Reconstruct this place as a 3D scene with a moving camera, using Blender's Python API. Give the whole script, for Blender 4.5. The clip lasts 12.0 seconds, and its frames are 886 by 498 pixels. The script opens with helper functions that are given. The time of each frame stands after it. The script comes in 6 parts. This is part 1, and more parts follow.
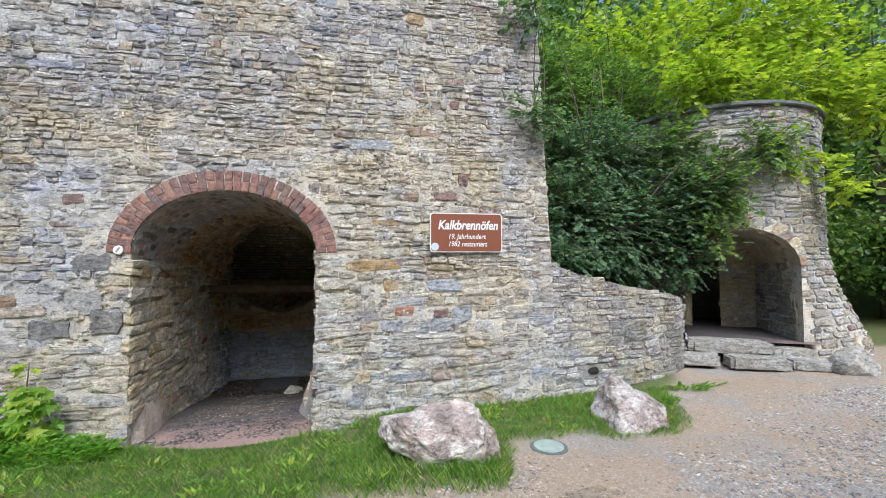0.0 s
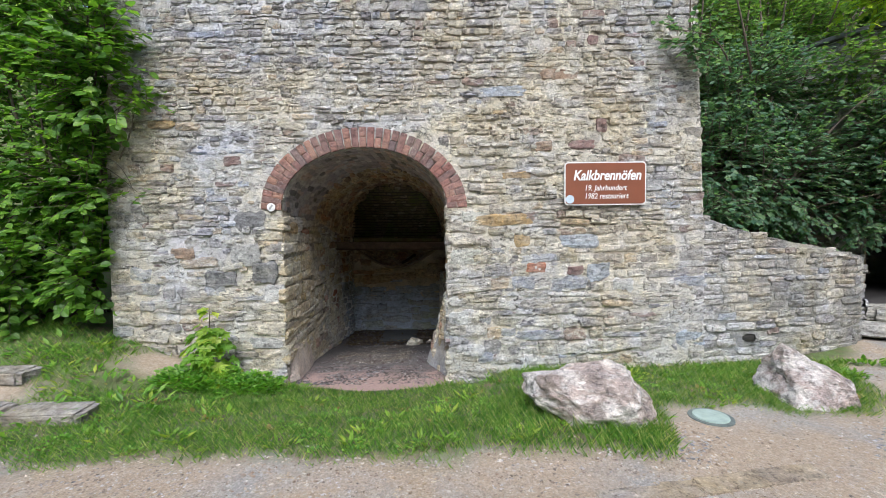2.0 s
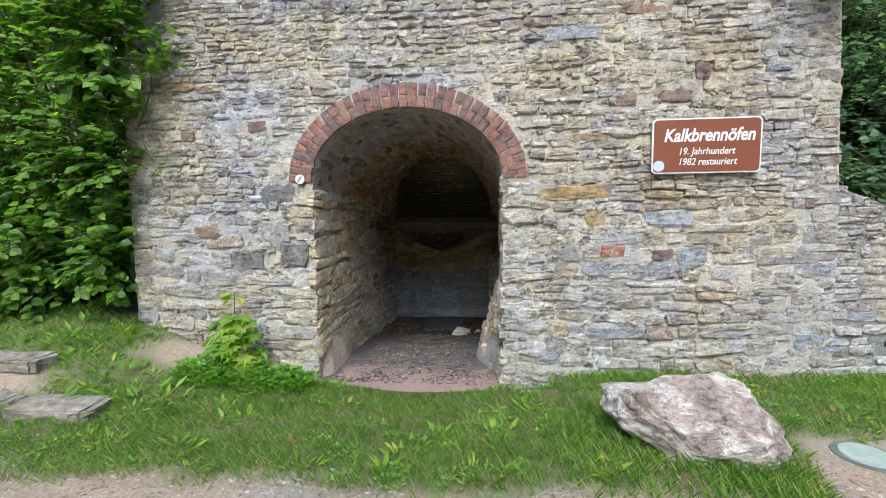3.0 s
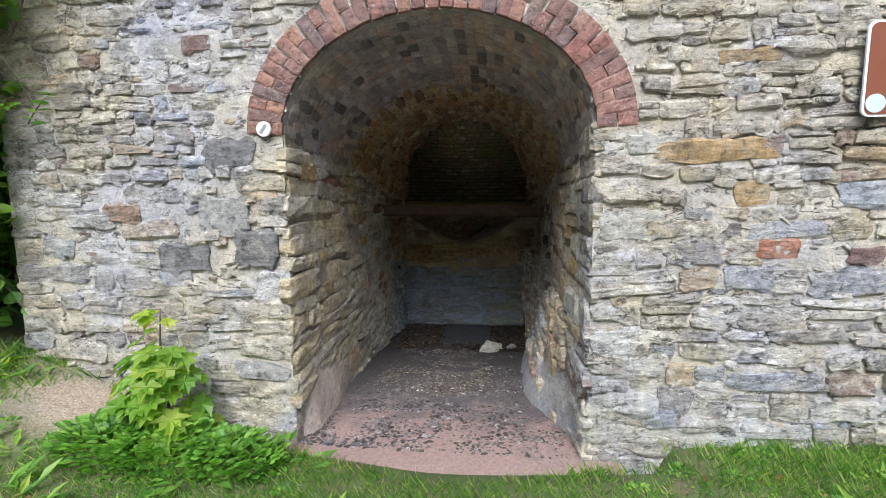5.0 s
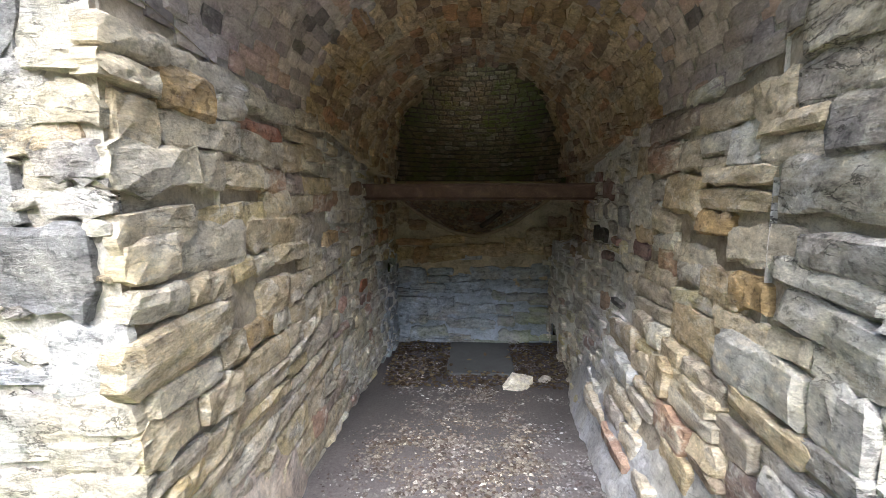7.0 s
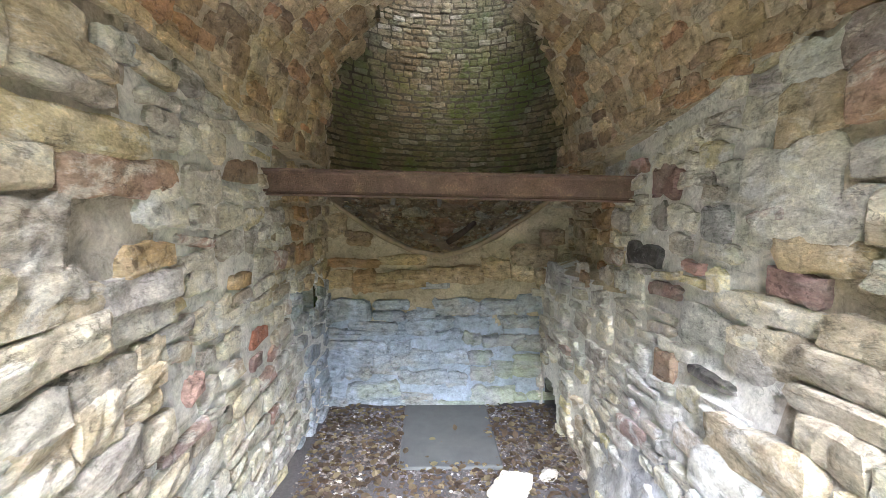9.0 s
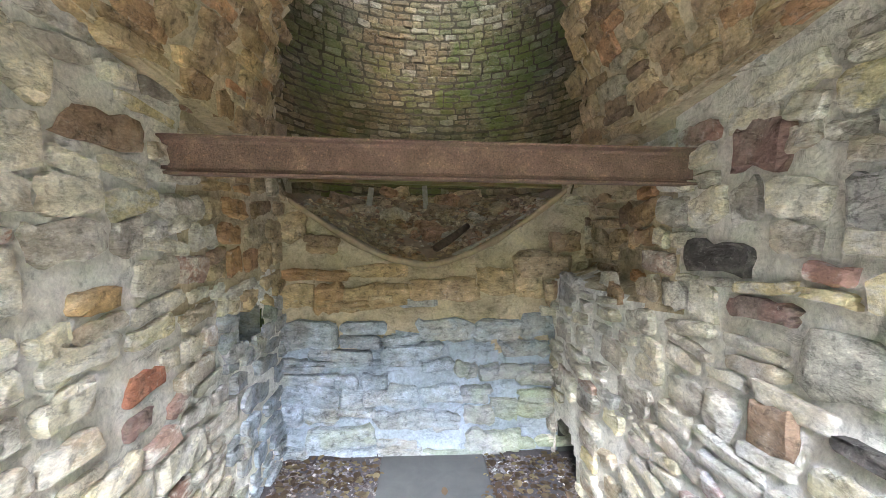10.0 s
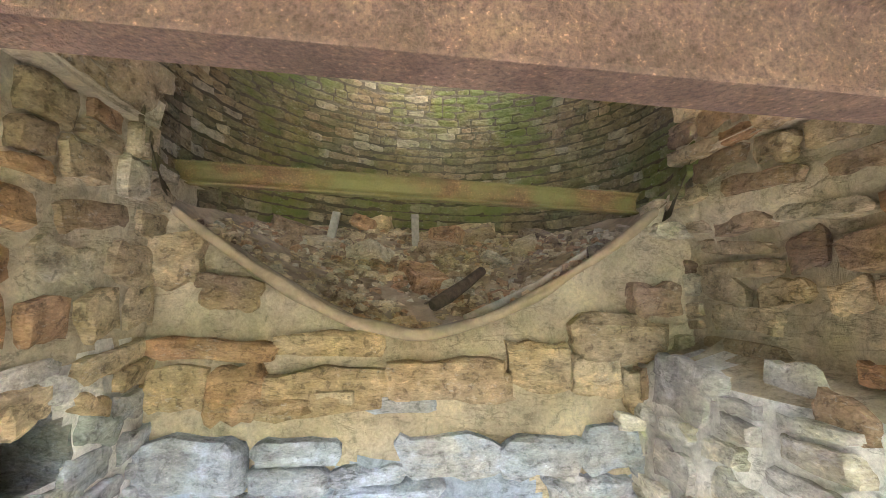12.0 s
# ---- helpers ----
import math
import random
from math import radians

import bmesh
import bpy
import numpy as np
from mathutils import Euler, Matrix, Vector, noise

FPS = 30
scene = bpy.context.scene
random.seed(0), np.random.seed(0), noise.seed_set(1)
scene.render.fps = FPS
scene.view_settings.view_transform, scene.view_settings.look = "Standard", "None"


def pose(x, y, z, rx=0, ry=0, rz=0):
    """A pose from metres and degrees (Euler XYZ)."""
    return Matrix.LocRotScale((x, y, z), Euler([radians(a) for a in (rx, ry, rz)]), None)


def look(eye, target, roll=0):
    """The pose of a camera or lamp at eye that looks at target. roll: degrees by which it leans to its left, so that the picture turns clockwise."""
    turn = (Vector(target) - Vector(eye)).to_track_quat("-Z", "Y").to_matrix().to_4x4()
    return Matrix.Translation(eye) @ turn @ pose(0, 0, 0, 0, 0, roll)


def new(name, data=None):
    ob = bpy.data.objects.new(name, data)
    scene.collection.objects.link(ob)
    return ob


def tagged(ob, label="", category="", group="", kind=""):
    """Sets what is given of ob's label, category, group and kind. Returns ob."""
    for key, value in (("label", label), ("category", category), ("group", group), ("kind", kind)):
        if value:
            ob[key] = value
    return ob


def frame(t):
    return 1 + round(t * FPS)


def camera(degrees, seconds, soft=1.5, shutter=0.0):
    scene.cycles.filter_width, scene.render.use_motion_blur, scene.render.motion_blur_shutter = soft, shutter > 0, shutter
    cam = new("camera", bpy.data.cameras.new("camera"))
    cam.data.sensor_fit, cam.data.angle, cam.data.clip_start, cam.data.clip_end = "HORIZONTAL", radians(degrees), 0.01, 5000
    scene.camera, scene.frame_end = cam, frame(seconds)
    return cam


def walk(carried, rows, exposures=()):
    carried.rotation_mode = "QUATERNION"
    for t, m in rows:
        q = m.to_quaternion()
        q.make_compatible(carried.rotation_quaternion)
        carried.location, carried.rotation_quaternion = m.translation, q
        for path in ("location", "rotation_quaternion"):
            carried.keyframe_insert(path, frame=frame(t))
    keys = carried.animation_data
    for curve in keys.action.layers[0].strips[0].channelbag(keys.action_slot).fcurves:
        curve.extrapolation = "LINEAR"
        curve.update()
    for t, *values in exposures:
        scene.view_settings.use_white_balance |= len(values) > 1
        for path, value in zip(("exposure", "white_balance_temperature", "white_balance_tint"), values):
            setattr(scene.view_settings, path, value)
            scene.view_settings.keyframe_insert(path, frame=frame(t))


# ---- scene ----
cam = camera(92.7, 12.0, soft=0.9)
PATH = [
    (0, (0.312, -0.109, 1.718), (0.735, 1.844, 1.81), -0.4),
    (0.5, (0.251, -0.113, 1.705), (0.6, 1.856, 1.76), -0.6),
    (1, (0.096, -0.093, 1.712), (0.345, 1.892, 1.717), -0.7),
    (1.5, (-0.088, -0.052, 1.7), (0.04, 1.943, 1.654), -0.7),
    (2, (-0.193, 0.144, 1.655), (-0.187, 2.142, 1.563), -0.7),
    (2.5, (-0.218, 0.577, 1.645), (-0.322, 2.57, 1.512), -0.7),
    (3, (-0.295, 0.958, 1.576), (-0.499, 2.94, 1.406), -0.7),
    (3.2, (-0.354, 1.15, 1.57), (-0.569, 3.131, 1.39), -1.0),
    (4.8, (-0.745, 2.447, 1.477), (-0.949, 4.426, 1.266), -0.3),
    (5, (-0.782, 2.621, 1.456), (-0.999, 4.597, 1.24), -0.3),
    (5.5, (-0.915, 3.025, 1.481), (-1.131, 5.0, 1.248), -0.5),
    (6, (-0.957, 3.47, 1.417), (-1.194, 5.44, 1.172), -0.9),
    (6.5, (-1.015, 3.886, 1.416), (-1.249, 5.854, 1.145), -0.6),
    (7, (-1.176, 4.315, 1.359), (-1.329, 6.29, 1.087), -0.6),
    (7.5, (-1.236, 4.676, 1.302), (-1.335, 6.658, 1.054), -0.3),
    (7.7, (-1.286, 4.812, 1.229), (-1.327, 6.798, 0.998), 0.0),
    (9.3, (-1.289, 6.068, 1.185), (-1.196, 8.059, 1.02), 0.5),
    (9.5, (-1.277, 6.206, 1.139), (-1.166, 8.198, 0.993), 0.4),
    (10, (-1.223, 6.624, 1.081), (-1.112, 8.618, 0.965), 0.4),
    (10.5, (-1.234, 6.966, 1.025), (-1.1, 8.96, 0.928), 0.5),
    (11, (-1.302, 7.318, 1.022), (-1.129, 9.311, 0.994), 0.8),
    (11.5, (-1.314, 7.574, 1.004), (-1.096, 9.562, 1.043), 1.4),
    (12, (-1.254, 7.924, 1.008), (-1.061, 9.908, 1.160), 2.0),
]
walk(cam, [(t, look(eye, target, roll)) for t, eye, target, roll in PATH],
     exposures=[(0, 0.62, 5850, 8), (3.0, 0.68, 5900, 7), (5.0, 0.88, 5850, 8), (6.0, 1.15, 5850, 8), (6.5, 1.5, 5900, 8), (7.0, 2.1, 5950, 8), (7.5, 2.85, 5950, 8), (9.5, 4.5, 5750, 6), (10.5, 5.05, 5850, 8), (11.5, 5.65, 6000, 9), (12.0, 5.9, 6100, 10)])

# ---- world, sun, exposure ----
world = bpy.data.worlds.new("world")
scene.world = world
world.use_nodes = True
wn = world.node_tree
sky = wn.nodes.new("ShaderNodeTexSky")
sky.sky_type = "NISHITA"
sky.sun_disc = False
sky.sun_elevation = radians(50)
sky.sun_rotation = radians(180)
sky.air_density, sky.dust_density = 1.0, 4.0
wn.nodes["Background"].inputs["Strength"].default_value = 0.15
wn.links.new(sky.outputs[0], wn.nodes["Background"].inputs["Color"])
sun_data = bpy.data.lights.new("sun", "SUN")
sun_data.energy, sun_data.angle, sun_data.color = 1.6, radians(42), (1.0, 0.99, 0.97)
sun = new("sun", sun_data)
sun.matrix_world = look((0.0, -4.0, 4.75), (0, 0, 0))

# ---- materials ----


def material(name):
    m = bpy.data.materials.new(name)
    m.use_nodes = True
    return m, m.node_tree, m.node_tree.nodes["Principled BSDF"]


def node(nt, kind, **values):
    n = nt.nodes.new(kind)
    for k, v in values.items():
        if k == "op":
            n.operation = v
        elif k == "blend":
            n.blend_type = v
        else:
            n.inputs[k.replace("_", " ")].default_value = v
    return n


def ramp(nt, fac, stops, mode="LINEAR"):
    n = nt.nodes.new("ShaderNodeValToRGB")
    n.color_ramp.interpolation = mode
    els = n.color_ramp.elements
    while len(els) < len(stops):
        els.new(0.5)
    for e, (p, c) in zip(els, stops):
        e.position, e.color = p, (*c, 1)
    nt.links.new(fac, n.inputs[0])
    return n.outputs[0]


def noise_tex(nt, scale, detail=6, rough=0.6, vec=None, dist=0.0):
    n = node(nt, "ShaderNodeTexNoise", Scale=scale, Detail=detail, Roughness=rough, Distortion=dist)
    if vec is not None:
        nt.links.new(vec, n.inputs["Vector"])
    return n.outputs["Fac"]


def position(nt):
    return nt.nodes.new("ShaderNodeNewGeometry").outputs["Position"]


def mixed(nt, fac, a, b, blend="MIX"):
    n = nt.nodes.new("ShaderNodeMix")
    n.data_type, n.blend_type = "RGBA", blend
    for sock, v in ((n.inputs[0], fac), (n.inputs[6], a), (n.inputs[7], b)):
        if isinstance(v, (int, float)):
            sock.default_value = v
        elif isinstance(v, tuple):
            sock.default_value = (*v, 1)
        else:
            nt.links.new(v, sock)
    return n.outputs[2]


def maths(nt, op, a, b=0.0, clamp=False):
    n = nt.nodes.new("ShaderNodeMath")
    n.operation, n.use_clamp = op, clamp
    for sock, v in zip(n.inputs, (a, b)):
        if isinstance(v, (int, float)):
            sock.default_value = v
        else:
            nt.links.new(v, sock)
    return n.outputs[0]


def bump(nt, bsdf, height, strength, distance):
    b = node(nt, "ShaderNodeBump", Strength=strength, Distance=distance)
    nt.links.new(height, b.inputs["Height"])
    nt.links.new(b.outputs[0], bsdf.inputs["Normal"])


def chance(nt):
    """One random number for every piece, single or joined."""
    a = nt.nodes.new("ShaderNodeObjectInfo").outputs["Random"]
    b = nt.nodes.new("ShaderNodeNewGeometry").outputs["Random Per Island"]
    return maths(nt, "FRACT", maths(nt, "ADD", a, b))


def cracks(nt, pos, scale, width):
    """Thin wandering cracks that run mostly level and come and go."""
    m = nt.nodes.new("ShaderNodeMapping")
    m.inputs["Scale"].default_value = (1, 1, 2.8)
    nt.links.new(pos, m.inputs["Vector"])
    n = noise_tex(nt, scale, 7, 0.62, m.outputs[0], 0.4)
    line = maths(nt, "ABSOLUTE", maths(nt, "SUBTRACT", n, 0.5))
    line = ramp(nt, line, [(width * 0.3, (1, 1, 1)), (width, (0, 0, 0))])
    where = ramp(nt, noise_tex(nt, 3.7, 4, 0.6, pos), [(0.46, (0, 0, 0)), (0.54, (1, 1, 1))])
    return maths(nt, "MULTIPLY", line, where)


def hue_drift(nt, pos):
    """Weathering from blue-grey to yellow-buff over half a metre and more."""
    a = ramp(nt, noise_tex(nt, 0.75, 5, 0.6, pos, 0.8), [(0.34, (0.90, 0.95, 1.12)), (0.47, (0.99, 0.99, 1.02)), (0.56, (1.05, 1.0, 0.90)), (0.68, (1.08, 0.97, 0.76))])
    return mixed(nt, 0.6, a, ramp(nt, noise_tex(nt, 4.2, 5, 0.65, pos, 0.6), [(0.34, (0.96, 0.94, 1.06)), (0.5, (1.0, 1.0, 1.0)), (0.64, (1.10, 1.04, 0.84))]), "MULTIPLY")


def stone_material(name, palette, stain, stain_scale, stain_amount, rough=0.9, grain=0.9, wash=None, moss=None, dirt=0.8, hue=0.7, crack=0.45, lichen=0.4):
    m, nt, b = material(name)
    pos = position(nt)
    flat = nt.nodes.new("ShaderNodeMapping")
    flat.inputs["Scale"].default_value = (1, 1, 1.9)
    nt.links.new(pos, flat.inputs["Vector"])
    strata = flat.outputs[0]
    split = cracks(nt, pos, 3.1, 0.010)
    r = chance(nt)
    base = ramp(nt, r, palette, "CONSTANT")
    big = noise_tex(nt, stain_scale, 4, 0.6, pos, 0.6)
    mid = noise_tex(nt, 11, 9, 0.72, strata, 0.2)
    fine = noise_tex(nt, 70, 6, 0.75, strata)
    c = mixed(nt, ramp(nt, big, [(0.45, (0, 0, 0)), (0.62, (stain_amount,) * 3)]), base, stain)
    if wash:
        colour, low, high, scale = wash
        w = noise_tex(nt, scale, 8, 0.7, strata, 0.5)
        c = mixed(nt, ramp(nt, w, [(low, (0, 0, 0)), (high, (0.9, 0.9, 0.9))]), c, colour)
    c = mixed(nt, min(0.9, 0.35 + dirt * 0.7), c, ramp(nt, mid, [(0.32, (0.28, 0.28, 0.29)), (0.44, (0.8, 0.79, 0.78)), (0.56, (1.08, 1.08, 1.07)), (0.68, (1.5, 1.48, 1.44))]), "MULTIPLY")
    c = mixed(nt, 0.6, c, ramp(nt, fine, [(0.3, (0.5, 0.5, 0.5)), (0.7, (1.35, 1.35, 1.35))]), "MULTIPLY")
    blot = noise_tex(nt, 27, 5, 0.6, pos, 0.3)
    c = mixed(nt, dirt, c, ramp(nt, blot, [(0.36, (0.45, 0.45, 0.46)), (0.43, (1.0, 1.0, 1.0)), (0.6, (1.0, 1.0, 1.0)), (0.66, (1.4, 1.4, 1.4))]), "MULTIPLY")
    if moss:
        g = noise_tex(nt, 1.0, 5, 0.6, pos, 0.5)
        c = mixed(nt, ramp(nt, g, [(0.48, (0, 0, 0)), (0.6, (0.75, 0.75, 0.75))]), c, moss)
    c = mixed(nt, hue, c, hue_drift(nt, pos), "MULTIPLY")
    crust = noise_tex(nt, 38, 8, 0.75, strata, 0.8)
    crust = maths(nt, "MULTIPLY", ramp(nt, crust, [(0.56, (0, 0, 0)), (0.62, (1, 1, 1))]), ramp(nt, noise_tex(nt, 4.5, 4, 0.6, pos), [(0.45, (0, 0, 0)), (0.58, (1, 1, 1))]))
    c = mixed(nt, maths(nt, "MULTIPLY", crust, 0.75 * lichen), c, (0.74, 0.73, 0.69))
    soot = noise_tex(nt, 24, 9, 0.78, strata, 0.9)
    soot = maths(nt, "MULTIPLY", ramp(nt, soot, [(0.36, (1, 1, 1)), (0.43, (0, 0, 0))]), ramp(nt, noise_tex(nt, 2.6, 4, 0.6, pos), [(0.45, (0, 0, 0)), (0.6, (1, 1, 1))]))
    c = mixed(nt, maths(nt, "MULTIPLY", soot, 0.75 * lichen), c, (0.10, 0.10, 0.105))
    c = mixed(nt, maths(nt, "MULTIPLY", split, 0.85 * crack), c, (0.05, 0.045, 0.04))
    nt.links.new(c, b.inputs["Base Color"])
    b.inputs["Roughness"].default_value = rough
    b.inputs["Specular IOR Level"].default_value = 0.25
    h = maths(nt, "ADD", maths(nt, "MULTIPLY", mid, 1.0), maths(nt, "MULTIPLY", fine, 0.3))
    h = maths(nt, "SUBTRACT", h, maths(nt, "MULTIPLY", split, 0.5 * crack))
    bump(nt, b, h, grain, 0.04)
    return m


def mortar_material(name, light, dark, scale=3.0, strength=0.9, stain=None, hue=0.4, crack=0.3):
    m, nt, b = material(name)
    pos = position(nt)
    big = noise_tex(nt, scale, 6, 0.65, pos, 0.5)
    fine = noise_tex(nt, 60, 8, 0.8, pos)
    c = ramp(nt, big, [(0.3, dark), (0.6, light)])
    if stain:
        s = noise_tex(nt, 0.9, 4, 0.6, pos, 0.4)
        c = mixed(nt, ramp(nt, s, [(0.5, (0, 0, 0)), (0.65, (0.7, 0.7, 0.7))]), c, stain)
    c = mixed(nt, 0.6, c, ramp(nt, fine, [(0.3, (0.5, 0.5, 0.5)), (0.7, (1.25, 1.25, 1.25))]), "MULTIPLY")
    c = mixed(nt, 0.8, c, ramp(nt, noise_tex(nt, 16, 9, 0.75, pos, 0.9), [(0.33, (0.5, 0.5, 0.5)), (0.45, (0.95, 0.95, 0.95)), (0.7, (1.3, 1.3, 1.28))]), "MULTIPLY")
    c = mixed(nt, hue, c, hue_drift(nt, pos), "MULTIPLY")
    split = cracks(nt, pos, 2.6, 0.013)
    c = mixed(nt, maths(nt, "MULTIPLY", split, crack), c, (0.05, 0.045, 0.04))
    nt.links.new(c, b.inputs["Base Color"])
    b.inputs["Roughness"].default_value = 0.95
    b.inputs["Specular IOR Level"].default_value = 0.2
    lumps = maths(nt, "ADD", maths(nt, "MULTIPLY", noise_tex(nt, 13, 9, 0.72, pos, 0.8), 1.6), maths(nt, "MULTIPLY", fine, 0.4))
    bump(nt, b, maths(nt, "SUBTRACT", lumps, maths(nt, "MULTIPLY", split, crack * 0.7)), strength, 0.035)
    return m


def plain(name, colour, rough=0.6, metal=0.0, var=0.25, scale=20.0, relief=0.2, second=None):
    m, nt, b = material(name)
    pos = position(nt)
    n = noise_tex(nt, scale, 6, 0.65, pos, 0.3)
    dark = tuple(c * (1 - var) for c in colour)
    c = ramp(nt, n, [(0.3, dark), (0.7, second or tuple(min(1, c * (1 + var * 0.6)) for c in colour))])
    nt.links.new(c, b.inputs["Base Color"])
    b.inputs["Roughness"].default_value = rough
    b.inputs["Metallic"].default_value = metal
    if relief:
        bump(nt, b, noise_tex(nt, scale * 5, 6, 0.7, pos), relief, 0.01)
    return m


FEATURE = {"dark": (0.24, 0.24, 0.25), "grey": (0.44, 0.44, 0.44), "white": (0.66, 0.66, 0.66), "plum": (0.27, 0.18, 0.17), "ochre": (0.50, 0.36, 0.19),
           "brown": (0.36, 0.26, 0.19), "red": (0.44, 0.20, 0.13), "blue": (0.42, 0.46, 0.53), "pale": (0.56, 0.56, 0.52), "black": (0.085, 0.08, 0.08), "pink": (0.62, 0.42, 0.36)}
GREYS = [(0.0, (0.514, 0.497, 0.449)), (0.12, (0.412, 0.392, 0.373)), (0.24, (0.568, 0.551, 0.506)), (0.36, (0.437, 0.410, 0.353)),
         (0.46, (0.553, 0.544, 0.530)), (0.56, (0.358, 0.350, 0.361)), (0.66, (0.479, 0.453, 0.399)), (0.76, (0.605, 0.597, 0.576)),
         (0.84, (0.500, 0.422, 0.329)), (0.89, (0.405, 0.427, 0.479)), (0.935, (0.304, 0.237, 0.222)), (0.965, (0.234, 0.231, 0.246))]
WARM = [(0.00, (0.58, 0.5, 0.37)), (0.13, (0.52, 0.47, 0.39)), (0.27, (0.64, 0.56, 0.42)), (0.41, (0.55, 0.46, 0.32)), (0.53, (0.6, 0.56, 0.48)), (0.65, (0.45, 0.41, 0.36)), (0.75, (0.62, 0.52, 0.32)), (0.86, (0.44, 0.3, 0.23)), (0.91, (0.56, 0.57, 0.56)), (0.97, (0.36, 0.3, 0.27))]
PALE = [(0.0, (0.724, 0.683, 0.566)), (0.2, (0.603, 0.576, 0.492)), (0.38, (0.480, 0.443, 0.398)), (0.52, (0.764, 0.735, 0.627)),
        (0.66, (0.531, 0.466, 0.375)), (0.78, (0.344, 0.321, 0.293)), (0.87, (0.646, 0.588, 0.376)), (0.94, (0.406, 0.259, 0.220))]
LIME = [(0.00, (0.42, 0.43, 0.44)), (0.30, (0.46, 0.46, 0.45)), (0.55, (0.38, 0.40, 0.43)), (0.75, (0.44, 0.44, 0.40)), (0.90, (0.38, 0.42, 0.38))]
SOOT = [(0.0, (0.42, 0.385, 0.375)), (0.16, (0.54, 0.49, 0.47)), (0.32, (0.31, 0.285, 0.295)), (0.48, (0.47, 0.42, 0.40)), (0.62, (0.38, 0.335, 0.34)), (0.76, (0.50, 0.38, 0.33)), (0.9, (0.17, 0.155, 0.16))]
OCHRE = [(0.0, (0.58, 0.47, 0.31)), (0.2, (0.46, 0.37, 0.26)), (0.38, (0.66, 0.55, 0.38)), (0.54, (0.38, 0.28, 0.20)), (0.68, (0.56, 0.51, 0.40)), (0.8, (0.48, 0.30, 0.19)), (0.9, (0.27, 0.20, 0.155))]
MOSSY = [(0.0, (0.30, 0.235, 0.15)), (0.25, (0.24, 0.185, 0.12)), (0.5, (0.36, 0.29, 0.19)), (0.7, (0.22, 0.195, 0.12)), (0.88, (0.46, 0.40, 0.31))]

M_FEATURE = {k: stone_material(k + "_stone", [(0.0, c)], (0.5, 0.48, 0.44), 5.0, 0.35, hue=0.2) for k, c in FEATURE.items()}
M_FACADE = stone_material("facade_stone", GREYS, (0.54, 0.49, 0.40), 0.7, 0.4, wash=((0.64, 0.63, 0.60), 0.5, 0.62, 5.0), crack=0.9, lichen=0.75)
M_WARM = stone_material("tunnel_warm_stone", WARM, (0.60, 0.50, 0.32), 1.2, 0.4, dirt=0.55, wash=((0.78, 0.73, 0.63), 0.50, 0.62, 5.0), hue=0.5)
M_PALE = stone_material("limewashed_stone", PALE, (0.52, 0.52, 0.51), 1.3, 0.5, wash=((0.78, 0.77, 0.74), 0.48, 0.58, 5.0), dirt=0.5, hue=0.5)
M_LIME = stone_material("lime_stone", LIME, (0.36, 0.43, 0.54), 1.6, 0.85, wash=((0.48, 0.55, 0.66), 0.46, 0.6, 2.5), dirt=0.65, hue=0.3)
M_GREEN = stone_material("algae_stone", LIME, (0.40, 0.46, 0.34), 2.0, 0.8, dirt=0.4)
M_OCHRE = stone_material("ochre_stone", OCHRE, (0.40, 0.31, 0.16), 1.5, 0.5, dirt=0.75)
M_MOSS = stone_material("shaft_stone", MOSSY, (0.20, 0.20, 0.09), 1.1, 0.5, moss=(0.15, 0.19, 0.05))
M_SOOT = stone_material("sooty_brick", SOOT, (0.24, 0.21, 0.17), 1.5, 0.3, grain=0.35, crack=0.2, lichen=0.3, dirt=0.4)
RED = [(0.0, (0.29, 0.145, 0.125)), (0.2, (0.23, 0.125, 0.115)), (0.4, (0.33, 0.185, 0.15)), (0.6, (0.21, 0.13, 0.122)), (0.75, (0.36, 0.20, 0.15)), (0.88, (0.19, 0.14, 0.14))]
M_RED = stone_material("red_brick", RED, (0.30, 0.21, 0.18), 2.0, 0.4, grain=0.4, hue=0.2, crack=0.3, lichen=0.6)
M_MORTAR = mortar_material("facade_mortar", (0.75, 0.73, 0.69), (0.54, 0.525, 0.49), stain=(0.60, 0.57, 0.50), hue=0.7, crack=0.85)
M_MORTAR_IN = mortar_material("tunnel_mortar", (0.92, 0.91, 0.88), (0.76, 0.74, 0.70), stain=(0.86, 0.82, 0.76), hue=0.2)
M_MORTAR_DRY = mortar_material("packed_joint", (0.60, 0.54, 0.44), (0.36, 0.31, 0.25))
M_MORTAR_DARK = mortar_material("vault_mortar", (0.60, 0.57, 0.52), (0.42, 0.40, 0.37))
M_MORTAR_OCHRE = mortar_material("ochre_mortar", (0.68, 0.60, 0.45), (0.42, 0.36, 0.26))
M_MORTAR_LIME = mortar_material("lime_mortar", (0.50, 0.58, 0.70), (0.33, 0.38, 0.46), hue=0.2)
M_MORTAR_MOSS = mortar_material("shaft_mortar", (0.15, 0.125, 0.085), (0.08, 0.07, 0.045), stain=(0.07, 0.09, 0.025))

# ---- mesh helpers ----


def link_mesh(name, me, mat, parent=None, label=""):
    if mat and not me.materials:
        me.materials.append(mat)
    ob = new(name, me)
    if parent is not None:
        ob.parent = parent
    if label:
        ob["label"] = label
    return ob


def mesh_of(name, verts, faces, smooth=False):
    me = bpy.data.meshes.new(name)
    me.from_pydata([tuple(v) for v in verts], [], faces)
    if smooth:
        me.shade_smooth()
    return me


